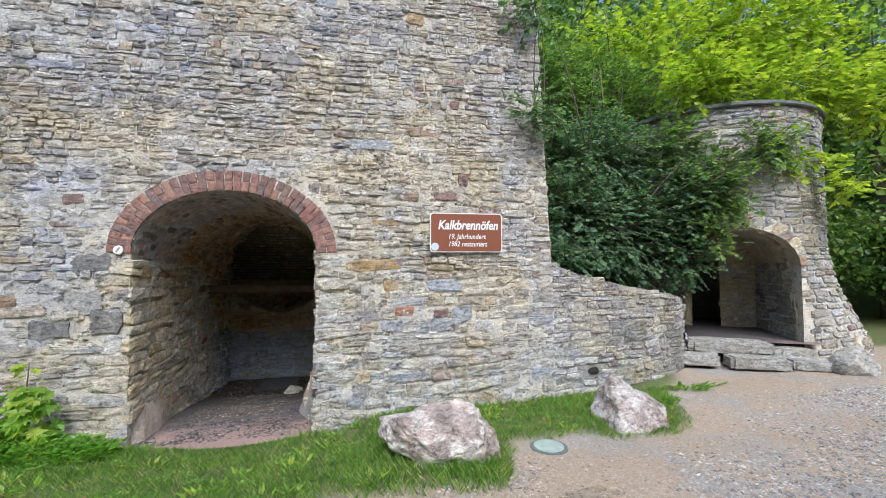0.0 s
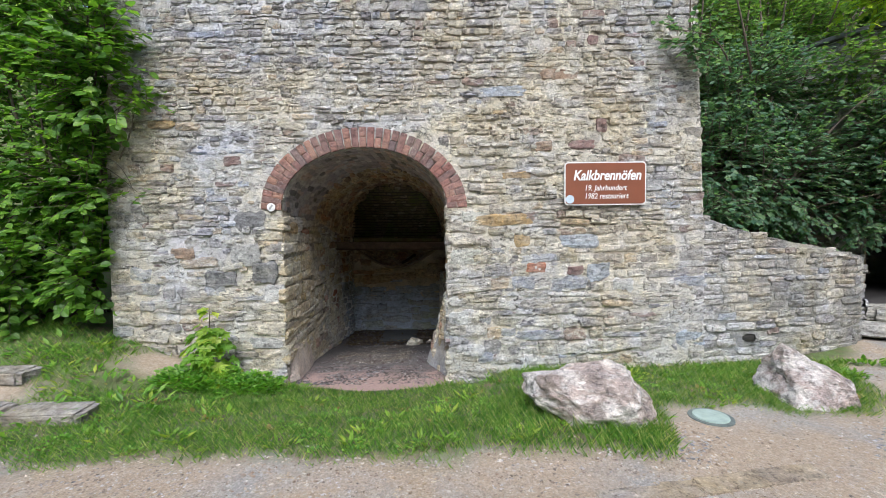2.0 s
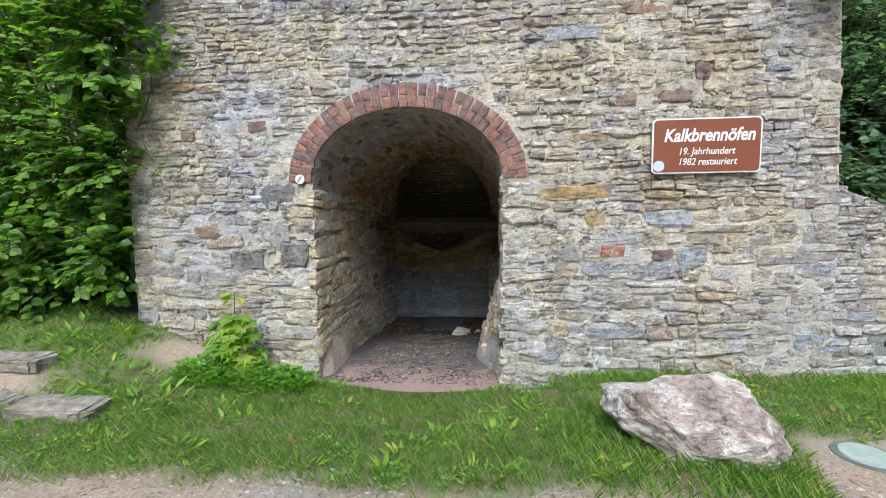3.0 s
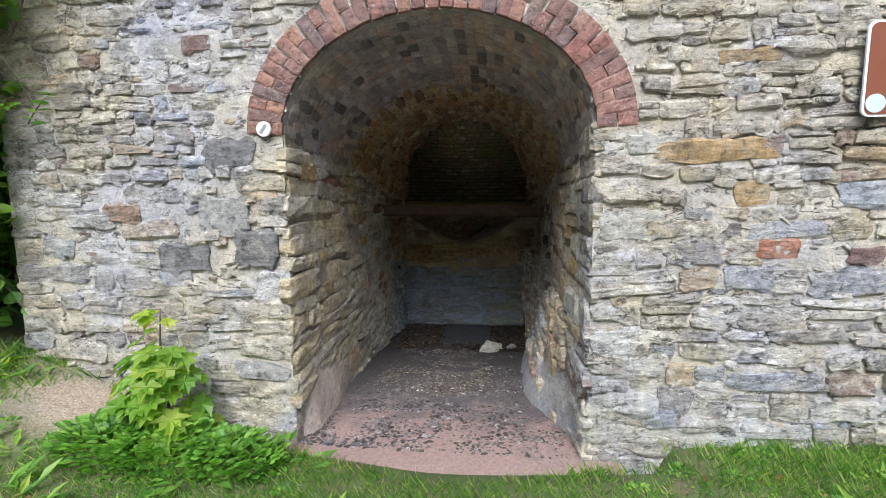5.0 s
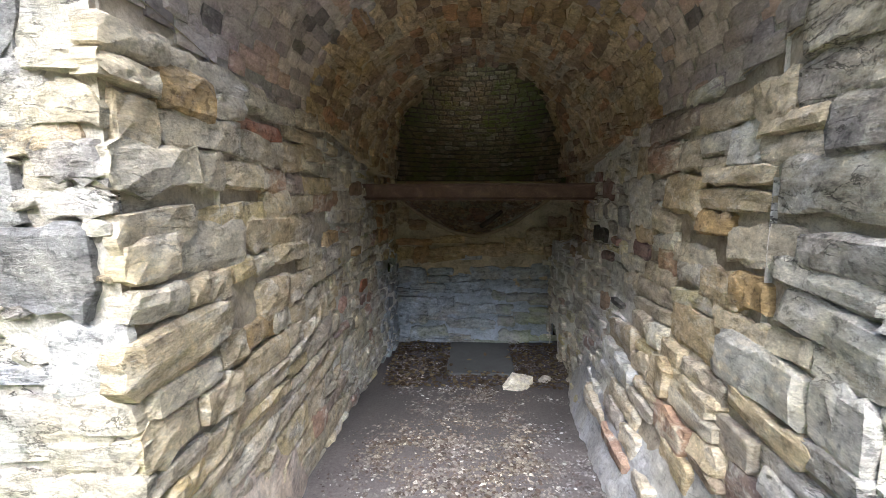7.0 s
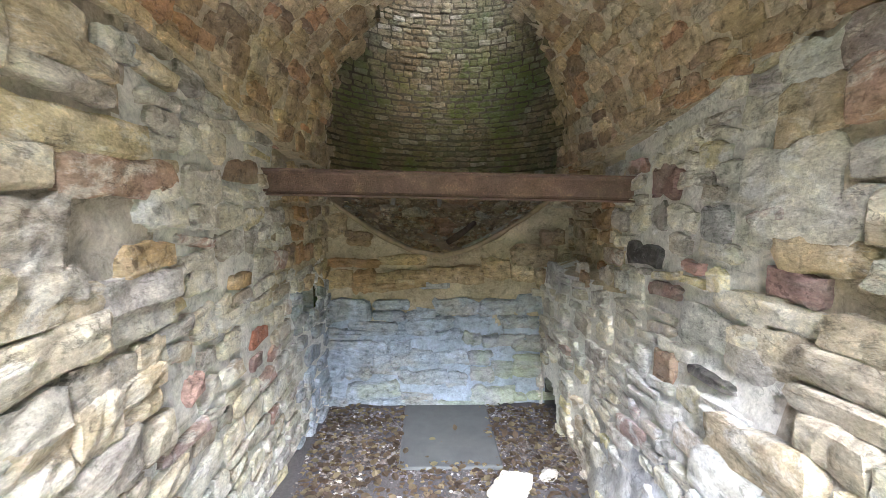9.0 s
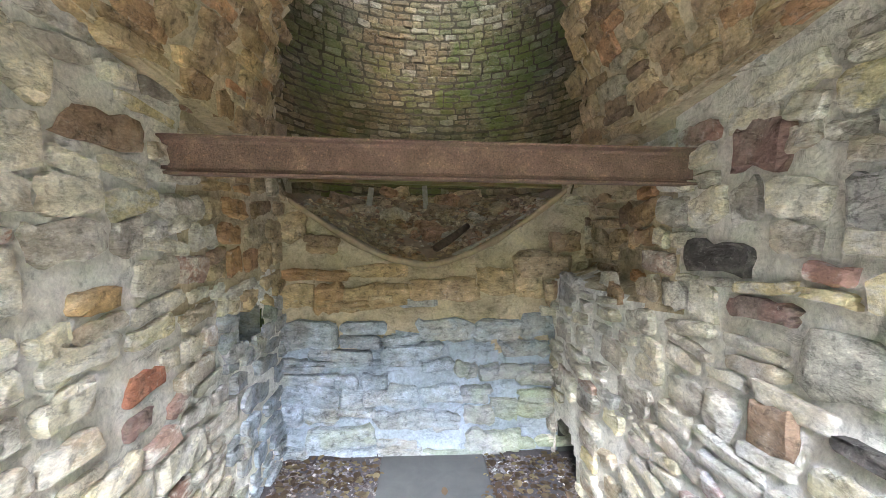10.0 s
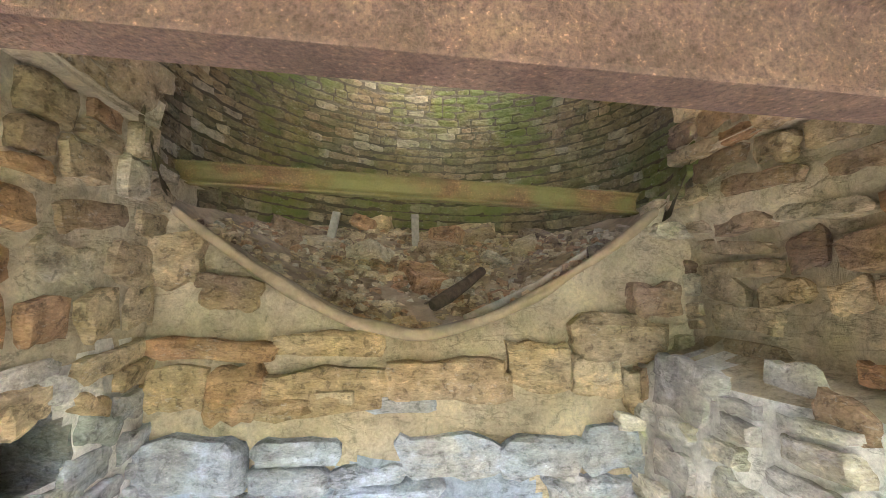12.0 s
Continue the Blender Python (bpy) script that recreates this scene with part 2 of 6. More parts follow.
def part(name, bm, mat, parent=None, label="", smooth=False):
    me = bpy.data.meshes.new(name)
    bm.to_mesh(me)
    bm.free()
    if smooth:
        me.shade_smooth()
    return link_mesh(name, me, mat, parent, label)


def empty(name, m=None):
    ob = new(name)
    if m is not None:
        ob.matrix_world = m
    return ob


def box_bm(size, bevel=0.0, at=(0, 0, 0), seg=2):
    bm = bmesh.new()
    bmesh.ops.create_cube(bm, size=1.0, matrix=Matrix.Translation(at) @ Matrix.Diagonal((*size, 1)))
    if bevel:
        bmesh.ops.bevel(bm, geom=bm.edges[:], offset=bevel, segments=seg, affect="EDGES", profile=0.5)
    return bm


def grid_mesh(name, us, vs, fn, keep=None, flip=False, smooth=True):
    """A sheet of quads over two lists of parameters."""
    verts = [fn(u, v) for v in vs for u in us]
    n, faces = len(us), []
    for j in range(len(vs) - 1):
        for i in range(n - 1):
            if keep and not keep((us[i] + us[i + 1]) / 2, (vs[j] + vs[j + 1]) / 2):
                continue
            f = (j * n + i, j * n + i + 1, (j + 1) * n + i + 1, (j + 1) * n + i)
            faces.append(f[::-1] if flip else f)
    return mesh_of(name, verts, faces, smooth)


def smoothstep(a, b, x):
    t = min(1.0, max(0.0, (x - a) / (b - a)))
    return t * t * (3 - 2 * t)


def wobble(x, y, z, s=1.0):
    return noise.noise(Vector((x * s, y * s, z * s)))


# ---- masonry ----


def stone_shape(rng, rough, jut=0.5, cells=(6, 4)):
    """Vertices and faces of one unit stone: crooked outline with rounded corners, worn edge, craggy split face."""
    nu, nv = cells
    corners = [(sx * 0.5 * (1 + rng.uniform(-0.20, 0.07) * rough), sy * 0.5 * (1 + rng.uniform(-0.34, 0.12) * rough)) for sx, sy in ((-1, -1), (1, -1), (1, 1), (-1, 1))]
    tilt = rng.uniform(-0.35, 0.35), rng.uniform(-0.45, 0.45)
    o = Vector((rng.uniform(0, 90), rng.uniform(0, 90), rng.uniform(0, 90)))
    v, f = [], []
    for j in range(nv + 1):
        for i in range(nu + 1):
            p, q = i / nu, j / nv
            x = (corners[0][0] * (1 - p) + corners[1][0] * p) * (1 - q) + (corners[3][0] * (1 - p) + corners[2][0] * p) * q
            y = (corners[0][1] * (1 - p) + corners[1][1] * p) * (1 - q) + (corners[3][1] * (1 - p) + corners[2][1] * p) * q
            edge = min(i, nu - i, j, nv - j)
            if edge == 0:
                if i in (0, nu) and j in (0, nv):
                    x, y = x * (1 - 0.06 * rough), y * (1 - 0.10 * rough)
                x += 0.07 * rough * noise.noise(Vector((p * 3.5, q * 3.5, 0)) + o)
                y += 0.20 * rough * noise.noise(Vector((p * 4.5, q * 3, 7)) + o)
                w = 0.26 + 0.22 * jut * noise.noise(Vector((p * 3, q * 3, 3)) + o)
            else:
                crag = noise.noise(Vector((p * 2.2, q * 1.6, 1)) + o) + 0.8 * noise.noise(Vector((p * 5.5, q * 4.5, 2)) + o)
                w = 0.5 + (x * tilt[0] + y * tilt[1]) * jut * 2 + 0.55 * jut * crag
                if edge == 1:
                    x += (0.5 * (1 if p > 0.5 else -1) - x) * (0.42 if i in (1, nu - 1) else 0)
                    y += (0.5 * (1 if q > 0.5 else -1) - y) * (0.42 if j in (1, nv - 1) else 0)
                    w -= 0.06
            v.append((x, y, w))
    n1 = nu + 1
    for j in range(nv):
        for i in range(nu):
            f.append((j * n1 + i, j * n1 + i + 1, (j + 1) * n1 + i + 1, (j + 1) * n1 + i))
    ring = [i for i in range(nu)] + [j * n1 + nu for j in range(nv)] + [nv * n1 + i for i in range(nu, 0, -1)] + [j * n1 for j in range(nv, 0, -1)]
    base = len(v)
    v.extend((v[k][0], v[k][1], -0.7) for k in ring)
    m = len(ring)
    f.extend((base + k, base + (k + 1) % m, ring[(k + 1) % m], ring[k]) for k in range(m))
    return v, f


def shape_set(seed, count, square=1.0, jut=0.5, cells=(6, 4)):
    rng = random.Random(seed)
    return [stone_shape(rng, square, jut, cells) for _ in range(count)]


RUBBLE = shape_set(1, 48, 1.15, 0.5)
PACKED = shape_set(6, 48, 1.0, 0.45)
SMALL = shape_set(4, 24, 1.3, 0.5, (3, 2))
SLABBY = shape_set(2, 24, 0.8, 0.5, (4, 3))
BRICKS = shape_set(3, 16, 0.16, 0.12, (4, 3))


def courses(rng, u0, u1, v0, v1, height, width, fits=None, wave=0.045, split=0.3, start=1.0):
    """Rough courses: u, v of the middle, width, height, turn."""
    stones, v = [], v0
    while v < v1:
        h = rng.uniform(*height)
        u, shift = u0 - rng.uniform(0, width[0]) * start, rng.uniform(0, 100)
        while u < u1:
            w = min(width[0] + (width[1] - width[0]) * rng.random() ** 1.6 + h * 0.4, width[1] * 1.15)
            pieces = [(0, h)]
            if rng.random() < split and h > (height[0] + height[1]) / 2:
                c = rng.uniform(0.35, 0.65)
                pieces = [(h * (c - 1) / 2, h * c), (h * c / 2, h * (1 - c))]
            for off, hh in pieces:
                uc, vc = u + w / 2, v + h / 2 + off + wave * wobble(u * 0.9 + shift * 0.02, v, 3.1)
                if (not fits or fits(uc, vc, w, hh)) and uc < u1 and vc + hh * 0.3 < v1:
                    stones.append((uc, vc, w * rng.uniform(0.88, 1.04), hh * rng.uniform(0.8, 1.06), rng.gauss(0, 0.055)))
            u += w
        v += h
    return stones


def lay(parent, name, stones, place, shapes, mat, depth, seed, near=None, most=300, mats=None, odd=()):
    """Puts stones on a surface: those near the walk as single pieces, the rest joined. mats(u, v) may pick the material."""
    rng = random.Random(seed)
    meshes, singles, joined = {}, 0, {}
    colour = {(u, v): M_FEATURE[k] for u, v, w, h, k in odd}
    stones = stones + [(u, v, w, h, rng.uniform(-0.04, 0.04)) for u, v, w, h, k in odd]
    order = sorted(stones, key=(lambda s: near(s[0], s[1]))) if near else stones
    for k, (u, v, w, h, turn) in enumerate(order):
        i = rng.randrange(len(shapes))
        o, U, V, N = place(u, v)
        m = colour.get((u, v)) or (mats(u, v, rng) if mats else mat)
        d = depth * rng.uniform(0.55, 1.4)
        c, s = math.cos(turn), math.sin(turn)
        flip = rng.choice((-1, 1))
        A, B = (U * c + V * s) * w * flip, (V * c - U * s) * h * rng.choice((1, 1)) * flip
        basis = Matrix((A, B, N * d)).transposed().to_4x4()
        basis.translation = o
        if near and singles < most and near(u, v) < 1e3:
            key = (i, m.name)
            if key not in meshes:
                meshes[key] = mesh_of(name, *shapes[i])
                meshes[key].materials.append(m)
            ob = new(name, meshes[key])
            ob.parent = parent
            ob.matrix_basis = basis
            singles += 1
        else:
            vs, fs = joined.setdefault(m.name, ([], []))
            n = len(vs)
            vs.extend(basis @ Vector(p) for p in shapes[i][0])
            fs.extend(tuple(q + n for q in f) for f in shapes[i][1])
    for mn, (vs, fs) in joined.items():
        ob = link_mesh("masonry", mesh_of("masonry", vs, fs), bpy.data.materials[mn], parent)
        ob["kind"] = "stuff"


X, Y, Z = Vector((1, 0, 0)), Vector((0, 1, 0)), Vector((0, 0, 1))

# ---- measures of the kiln ----
FACE = 5.42                      # front face of the kiln
CX, HALF, SPRING, RISE = -1.15, 1.03, 1.93, 0.75   # vault
SHAFT_Y, SHAFT_R, LEDGE = 9.97, 1.45, 1.40
BACK = 9.66                      # low wall at the end of the tunnel
TOP = 6.2


def left_edge(z):
    return -4.33 + 0.22 * smoothstep(1.6, 6.2, z)


def right_edge(z):
    return 3.10 - 0.045 * max(0.0, z - 1.2)


def vault_z(x, lower=0.0):
    k = min(1.0, abs(x - CX) / HALF)
    return SPRING + (RISE - lower) * math.sqrt(1 - k * k)


def floor_z(y):
    return -0.28 - 0.12 * smoothstep(5.2, 7.2, y) - 0.21 * smoothstep(6.8, 8.6, y)


def ground_z(x, y):
    z = -0.10 * smoothstep(0.5, 3.6, y)
    z += 0.025 * wobble(x, y, 0, 0.7) + 0.012 * wobble(x, y, 5, 2.3)
    z -= 0.17 * math.exp(-((x + 1.0) / 1.5) ** 2) * smoothstep(3.4, 5.1, y)
    z += 0.62 * smoothstep(-2.5, -5.2, x) * smoothstep(3.3, 5.6, y)
    z += 0.9 * smoothstep(-5.0, -9.0, x) * smoothstep(3.5, 8.0, y)
    z -= 0.05 * smoothstep(1.6, 2.6, x) * smoothstep(3.2, 4.0, y) * smoothstep(4.6, 4.0, y)
    z += 0.12 * smoothstep(4.0, 9.0, x)
    if y > FACE - 0.5 and CX - 1.5 < x < CX + 1.5:
        z -= 0.9 * smoothstep(FACE - 0.25, FACE + 0.15, y)
    # unseen hill behind the camera, added to keep low sky off the tunnel's end
    z += 16.0 * smoothstep(-9, -25, y)
    z += 9.0 * smoothstep(11, 26, y) + 5.0 * smoothstep(-9, -24, x) + 8.0 * smoothstep(15, 30, x)
    return z


def grass_edge(x):
    """How far toward the path the grass grows."""
    e = 3.24 + 0.14 * wobble(x, 0, 0, 0.8) + 0.06 * wobble(x, 4, 0, 3.0)
    e += 0.92 * smoothstep(1.55, 2.0, x) - 0.15 * smoothstep(2.7, 3.1, x)
    return e + 1.4 * smoothstep(4.1, 5.0, x) + 1.2 * smoothstep(5.0, 6.2, x)


def is_grass(x, y):
    bare = 1.5 * math.exp(-((x + 3.55) / 0.45) ** 2 - ((y - 5.15) / 0.28) ** 2) + 1.3 * math.exp(-((x + 4.6) / 0.5) ** 2 - ((y - 4.25) / 0.16) ** 2)
    return max(0.0, min(1.0, min(1.0, (y - grass_edge(x)) / 0.25 + 0.35 * wobble(x, y, 2, 3.0)) - bare))


# ---- ground ----
def axis(lo, a, b, hi, step):
    return [lo, lo * 0.5 + a * 0.5, lo * 0.2 + a * 0.8] + [a + (b - a) * i / round((b - a) / step) for i in range(round((b - a) / step) + 1)] + [b + (hi - b) * 0.1, b + (hi - b) * 0.4, hi]


m_ground, nt, b = material("ground_earth")
pos = position(nt)
cover = nt.nodes.new("ShaderNodeAttribute")
cover.attribute_name = "cover"
g_fine = noise_tex(nt, 70, 8, 0.8, pos)
vor = node(nt, "ShaderNodeTexVoronoi", Scale=48.0)
nt.links.new(pos, vor.inputs["Vector"])
peb = mixed(nt, 0.7, ramp(nt, vor.outputs["Color"], [(0.2, (0.18, 0.155, 0.13)), (0.5, (0.31, 0.275, 0.23)), (0.8, (0.47, 0.445, 0.415))]), ramp(nt, noise_tex(nt, 1.1, 5, 0.6, pos, 0.5), [(0.46, (0.48, 0.365, 0.26)), (0.66, (0.39, 0.365, 0.345))]))
peb = mixed(nt, 0.8, peb, ramp(nt, g_fine, [(0.3, (0.35, 0.35, 0.35)), (0.55, (1.0, 1.0, 1.0)), (0.72, (1.6, 1.6, 1.6))]), "MULTIPLY")
turf = ramp(nt, noise_tex(nt, 5, 8, 0.7, pos, 0.4), [(0.35, (0.17, 0.13, 0.08)), (0.5, (0.10, 0.13, 0.04)), (0.7, (0.13, 0.20, 0.05))])
nt.links.new(mixed(nt, cover.outputs["Fac"], peb, turf), b.inputs["Base Color"])
b.inputs["Roughness"].default_value = 0.95
bump(nt, b, maths(nt, "ADD", maths(nt, "MULTIPLY", vor.outputs["Distance"], -0.8), g_fine), 0.6, 0.02)

gx, gy = axis(-300, -9, 14, 300, 0.16), axis(-300, -4, 9, 300, 0.16)
gx = sorted(set(gx + [-24, -20, -16, -13, -11, 16, 18, 20, 22, 25, 28, 31]))
gy = sorted(set(gy + [-45, -34, -29, -25, -22, -19, -16, -14, -12, -10, -8, -6, 10, 11, 12.5, 14, 16, 18, 20, 22, 24, 27]))
me = grid_mesh("ground", gx, gy, lambda x, y: (x, y, ground_z(x, y)))
attr = me.attributes.new("cover", "FLOAT", "POINT")
for i, v in enumerate(me.vertices):
    far = 1.0 if (v.co.y > 12 or v.co.x < -9 or v.co.y < -8) else 0.0
    attr.data[i].value = max(is_grass(v.co.x, v.co.y), far)
tagged(link_mesh("ground", me, m_ground), "sandy gravel path and grass verge before the kilns", "ground", kind="structure")

# ---- kiln front wall ----
wall_front = tagged(empty("wall_front"), "rubble limestone front wall of the lime kiln", "wall", kind="structure")
ARC = [(CX - HALF * math.cos(math.pi * i / 28), SPRING + RISE * math.sin(math.pi * i / 28)) for i in range(29)]


def slab_with_arch():
    """Front wall as a solid: left, right and over the arch, 0.5 m thick."""
    verts, faces = [], []

    def quad(a, b2, c, d):
        n = len(verts)
        verts.extend((a, b2, c, d))
        faces.append((n, n + 1, n + 2, n + 3))
    zs = [-0.8, 0.4, 1.2, 1.93, 2.6, 3.3, 4.0, 4.6, 5.4, TOP]
    for y, turn in ((FACE + 0.03, 1), (FACE + 0.5, -1)):
        rows = []
        for z0, z1 in zip(zs, zs[1:]):
            if z1 <= SPRING + 0.001:
                rows.append([(left_edge(z0), z0), (CX - HALF, z0), (CX - HALF, z1), (left_edge(z1), z1)])
                rows.append([(CX + HALF, z0), (right_edge(z0), z0), (right_edge(z1), z1), (CX + HALF, z1)])
            elif z0 >= 3.3:
                rows.append([(left_edge(z0), z0), (right_edge(z0), z0), (right_edge(z1), z1), (left_edge(z1), z1)])
        for z0, z1 in ((SPRING, 2.6), (2.6, 3.3)):
            rows.append([(left_edge(z0), z0), (CX - HALF, z0), (CX - HALF, z1), (left_edge(z1), z1)])
            rows.append([(CX + HALF, z0), (right_edge(z0), z0), (right_edge(z1), z1), (CX + HALF, z1)])
        for (xa, za), (xb, zb) in zip(ARC, ARC[1:]):
            rows.append([(xa, za), (xb, zb), (xb, 3.3), (xa, 3.3)])
        for r in rows:
            quad(*[(x, y, z) for x, z in r][::turn])
    for z0, z1 in zip(zs, zs[1:]):
        quad((left_edge(z0), FACE + 0.5, z0), (left_edge(z0), FACE, z0), (left_edge(z1), FACE, z1), (left_edge(z1), FACE + 0.5, z1))
        quad((right_edge(z0), FACE, z0), (right_edge(z0), FACE + 0.5, z0), (right_edge(z1), FACE + 0.5, z1), (right_edge(z1), FACE, z1))
    quad((left_edge(TOP), FACE, TOP), (right_edge(TOP), FACE, TOP), (right_edge(TOP), FACE + 0.5, TOP), (left_edge(TOP), FACE + 0.5, TOP))
    return mesh_of("mortar_bed", verts, faces)


def smear(a, b2, c):
    """Height of hand-thrown mortar over its bed."""
    return 0.016 * wobble(a, b2, c, 4.3) + 0.013 * wobble(a, b2 * 1.5, c + 5, 11.0) + 0.007 * wobble(a, b2, c + 9, 25.0)


def front_skin(u, z):
    """u: 0 to 1 left of the arch, 1 to 2 over it, 2 to 3 to the right."""
    a, b2 = CX - HALF, CX + HALF
    x = left_edge(z) + (a - left_edge(z)) * u if u < 1 else (a + (b2 - a) * (u - 1) if u < 2 else b2 + (right_edge(z) - b2) * (u - 2))
    calm = smoothstep(0.0, 0.08, min(abs(x - a), abs(x - b2))) if z < SPRING + 0.3 else 1.0
    calm *= smoothstep(0.0, 0.08, min(x - left_edge(z), right_edge(z) - x))
    return (x, FACE - 0.002 - calm * (0.012 * wobble(x, z, 1, 1.3) + smear(x, z, 0.0)), z)


def over_arch(u, z):
    if not 1 < u < 2:
        return True
    k = 2 * (u - 1) - 1
    return z > SPRING + (RISE + 0.04) * math.sqrt(1 - k * k)


skin_u = [i / 58 for i in range(58)] + [1 + i / 56 for i in range(56)] + [2 + i / 84 for i in range(85)]
link_mesh("mortar_bed", slab_with_arch(), M_MORTAR, wall_front)
link_mesh("mortar_skin", grid_mesh("mortar_skin", skin_u, [-0.8 + (TOP + 0.8) * i / 190 for i in range(191)], front_skin, keep=over_arch), M_MORTAR, wall_front)
RING = 0.25


def in_ring(x, z, grow=0.0):
    if z < SPRING - grow:
        return abs(x - CX) < HALF + grow
    k = ((x - CX) / (HALF + RING + grow)) ** 2 + ((z - SPRING) / (RISE + RING + grow)) ** 2
    return k < 1


# odd stones that stand out: place along the wall, height, width, height of the stone, colour
ODD_FRONT = [
    (-2.57, 1.80, 0.38, 0.22, "dark"), (-2.62, 1.40, 0.40, 0.28, "grey"), (-2.94, 1.08, 0.40, 0.26, "dark"), (-2.40, 1.14, 0.36, 0.28, "dark"),
    (-2.30, 0.86, 0.26, 0.26, "white"), (-2.76, 2.54, 0.27, 0.14, "plum"), (-3.19, 2.52, 0.50, 0.18, "grey"), (0.56, 1.77, 0.68, 0.17, "ochre"),
    (0.81, 1.52, 0.22, 0.17, "ochre"), (0.75, 2.32, 0.42, 0.10, "ochre"), (1.79, 2.92, 0.15, 0.19, "plum"), (1.55, 2.68, 0.35, 0.14, "plum"),
    (1.09, 2.66, 0.22, 0.14, "brown"), (0.99, 1.16, 0.25, 0.15, "red"), (1.47, 1.13, 0.20, 0.13, "plum"), (1.77, 1.12, 0.28, 0.26, "blue"),
    (1.53, 1.5, 0.5, 0.17, "blue"), (2.92, 0.25, 0.34, 0.26, "blue"), (1.26, 3.53, 0.52, 0.13, "brown"), (1.68, 3.94, 0.13, 0.15, "plum"),
    (0.56, 3.33, 0.6, 0.15, "blue"), (-3.41, 1.39, 0.28, 0.16, "brown"), (-3.63, 2.99, 0.34, 0.11, "ochre"), (2.08, 0.94, 0.27, 0.19, "white"),
    (0.24, 1.80, 0.40, 0.15, "pale"), (0.10, 1.32, 0.39, 0.19, "pale"), (2.44, 2.18, 0.24, 0.17, "grey"), (-0.39, 4.37, 0.26, 0.14, "dark"),
    (1.15, 5.08, 0.24, 0.16, "ochre"), (-2.19, 4.48, 0.23, 0.13, "grey"), (-0.03, 5.17, 0.28, 0.1, "blue"), (0.02, 0.55, 0.34, 0.2, "white"), (-2.4, 0.25, 0.4, 0.16, "grey"),
]


def clear_of(odd, u, v, w, h):
    return not any(abs(u - a) < (w + c) * 0.33 and abs(v - b2) < (h + d) * 0.36 for a, b2, c, d, _ in odd)


def facade_fits(u, v, w, h):
    if not clear_of(ODD_FRONT, u, v, w, h):
        return False
    if u + w * 0.4 > right_edge(v) - 0.12 or u - w * 0.45 < left_edge(v) + 0.12:
        return False
    if v > SPRING - 0.05:
        return not any(in_ring(u + a * w * 0.42, v + c * h * 0.4) for a in (-1, 0, 1) for c in (-1, 1))
    return not (CX - HALF - w * 0.36 < u < CX + HALF + w * 0.36)


rng = random.Random(11)
stones = courses(rng, -4.4, 3.2, -0.35, 1.6, (0.07, 0.20), (0.10, 0.50), facade_fits, wave=0.10, split=0.45)
stones += courses(rng, -4.4, 3.2, 1.6, 3.0, (0.055, 0.15), (0.07, 0.34), facade_fits, wave=0.09, split=0.4)
stones += courses(rng, -4.4, 3.2, 3.0, TOP, (0.045, 0.125), (0.07, 0.29), facade_fits, wave=0.08, split=0.35)
for edge, side in ((right_edge, 1), (left_edge, -1)):
    z = -0.3
    while z < TOP - 0.2:
        h, w = rng.uniform(0.08, 0.2), rng.uniform(0.2, 0.42)
        stones.append((edge(z) - side * w * 0.48, z + h / 2, w, h, 0))
        z += h
chips = []
while len(chips) < 2600:
    u, v = rng.uniform(-4.25, 3.05), -0.2 + 6.3 * rng.random() ** 0.9
    w = rng.uniform(0.035, 0.13)
    if facade_fits(u, v, w, w * 0.5):
        chips.append((u, v, w, w * rng.uniform(0.25, 0.7), rng.gauss(0, 0.3)))
# quoins of the jambs
for side in (-1, 1):
    z = -0.35
    while z < SPRING - 0.08:
        h = rng.uniform(0.10, 0.21)
        w = rng.uniform(0.2, 0.42)
        if clear_of(ODD_FRONT, CX + side * (HALF + w * 0.44), z + h / 2, w, h):
            stones.append((CX + side * (HALF + w * 0.44), z + h / 2, w, h * 0.98, 0))
        z += h


def on_front(u, v):
    return Vector((u, FACE - 0.004 + 0.012 * wobble(u, v, 1, 1.3), v)), X, Z, -Y


# ---- arch of red bricks ----
brick_arch = tagged(empty("arch_trim"), "arch ring of red bricks over the tunnel mouth", "arch", kind="structure")
rng = random.Random(5)
N_ARCH = 37
for k in range(N_ARCH):
    a = math.pi * (k + 0.5) / N_ARCH
    c, s = -math.cos(a), math.sin(a)
    halves = [(RING / 2, RING * 0.97)] if k % 2 else [(RING * 0.24, RING * 0.485), (RING * 0.745, RING * 0.485)]
    for off, ln in halves:
        o = Vector((CX + c * (HALF + off), FACE - 0.008, SPRING + s * (RISE + off)))
        radial = Vector((c * RISE, 0, s * HALF)).normalized()
        tang = Y.cross(radial)
        bm_shape = BRICKS[rng.randrange(len(BRICKS))]
        m4 = Matrix((radial * ln, tang * 0.083, -Y * 0.034)).transposed().to_4x4()
        m4.translation = o
        if m4.determinant() < 0:
            m4 = Matrix((radial * ln, tang * -0.083, -Y * 0.034)).transposed().to_4x4()
            m4.translation = o
        me = mesh_of("brick", *bm_shape)
        ob = link_mesh("brick", me, M_RED, brick_arch)
        ob.matrix_basis = m4

# ---- tunnel walls, vault, shaft, back wall ----


def side_x(side, y):
    """Inner face of the tunnel's side walls."""
    x = CX + side * (HALF + 0.03 * smoothstep(5.6, 6.4, y) + 0.05 * smoothstep(6.6, 8.2, y))
    return x - side * 0.07 * smoothstep(8.8, 9.6, y)


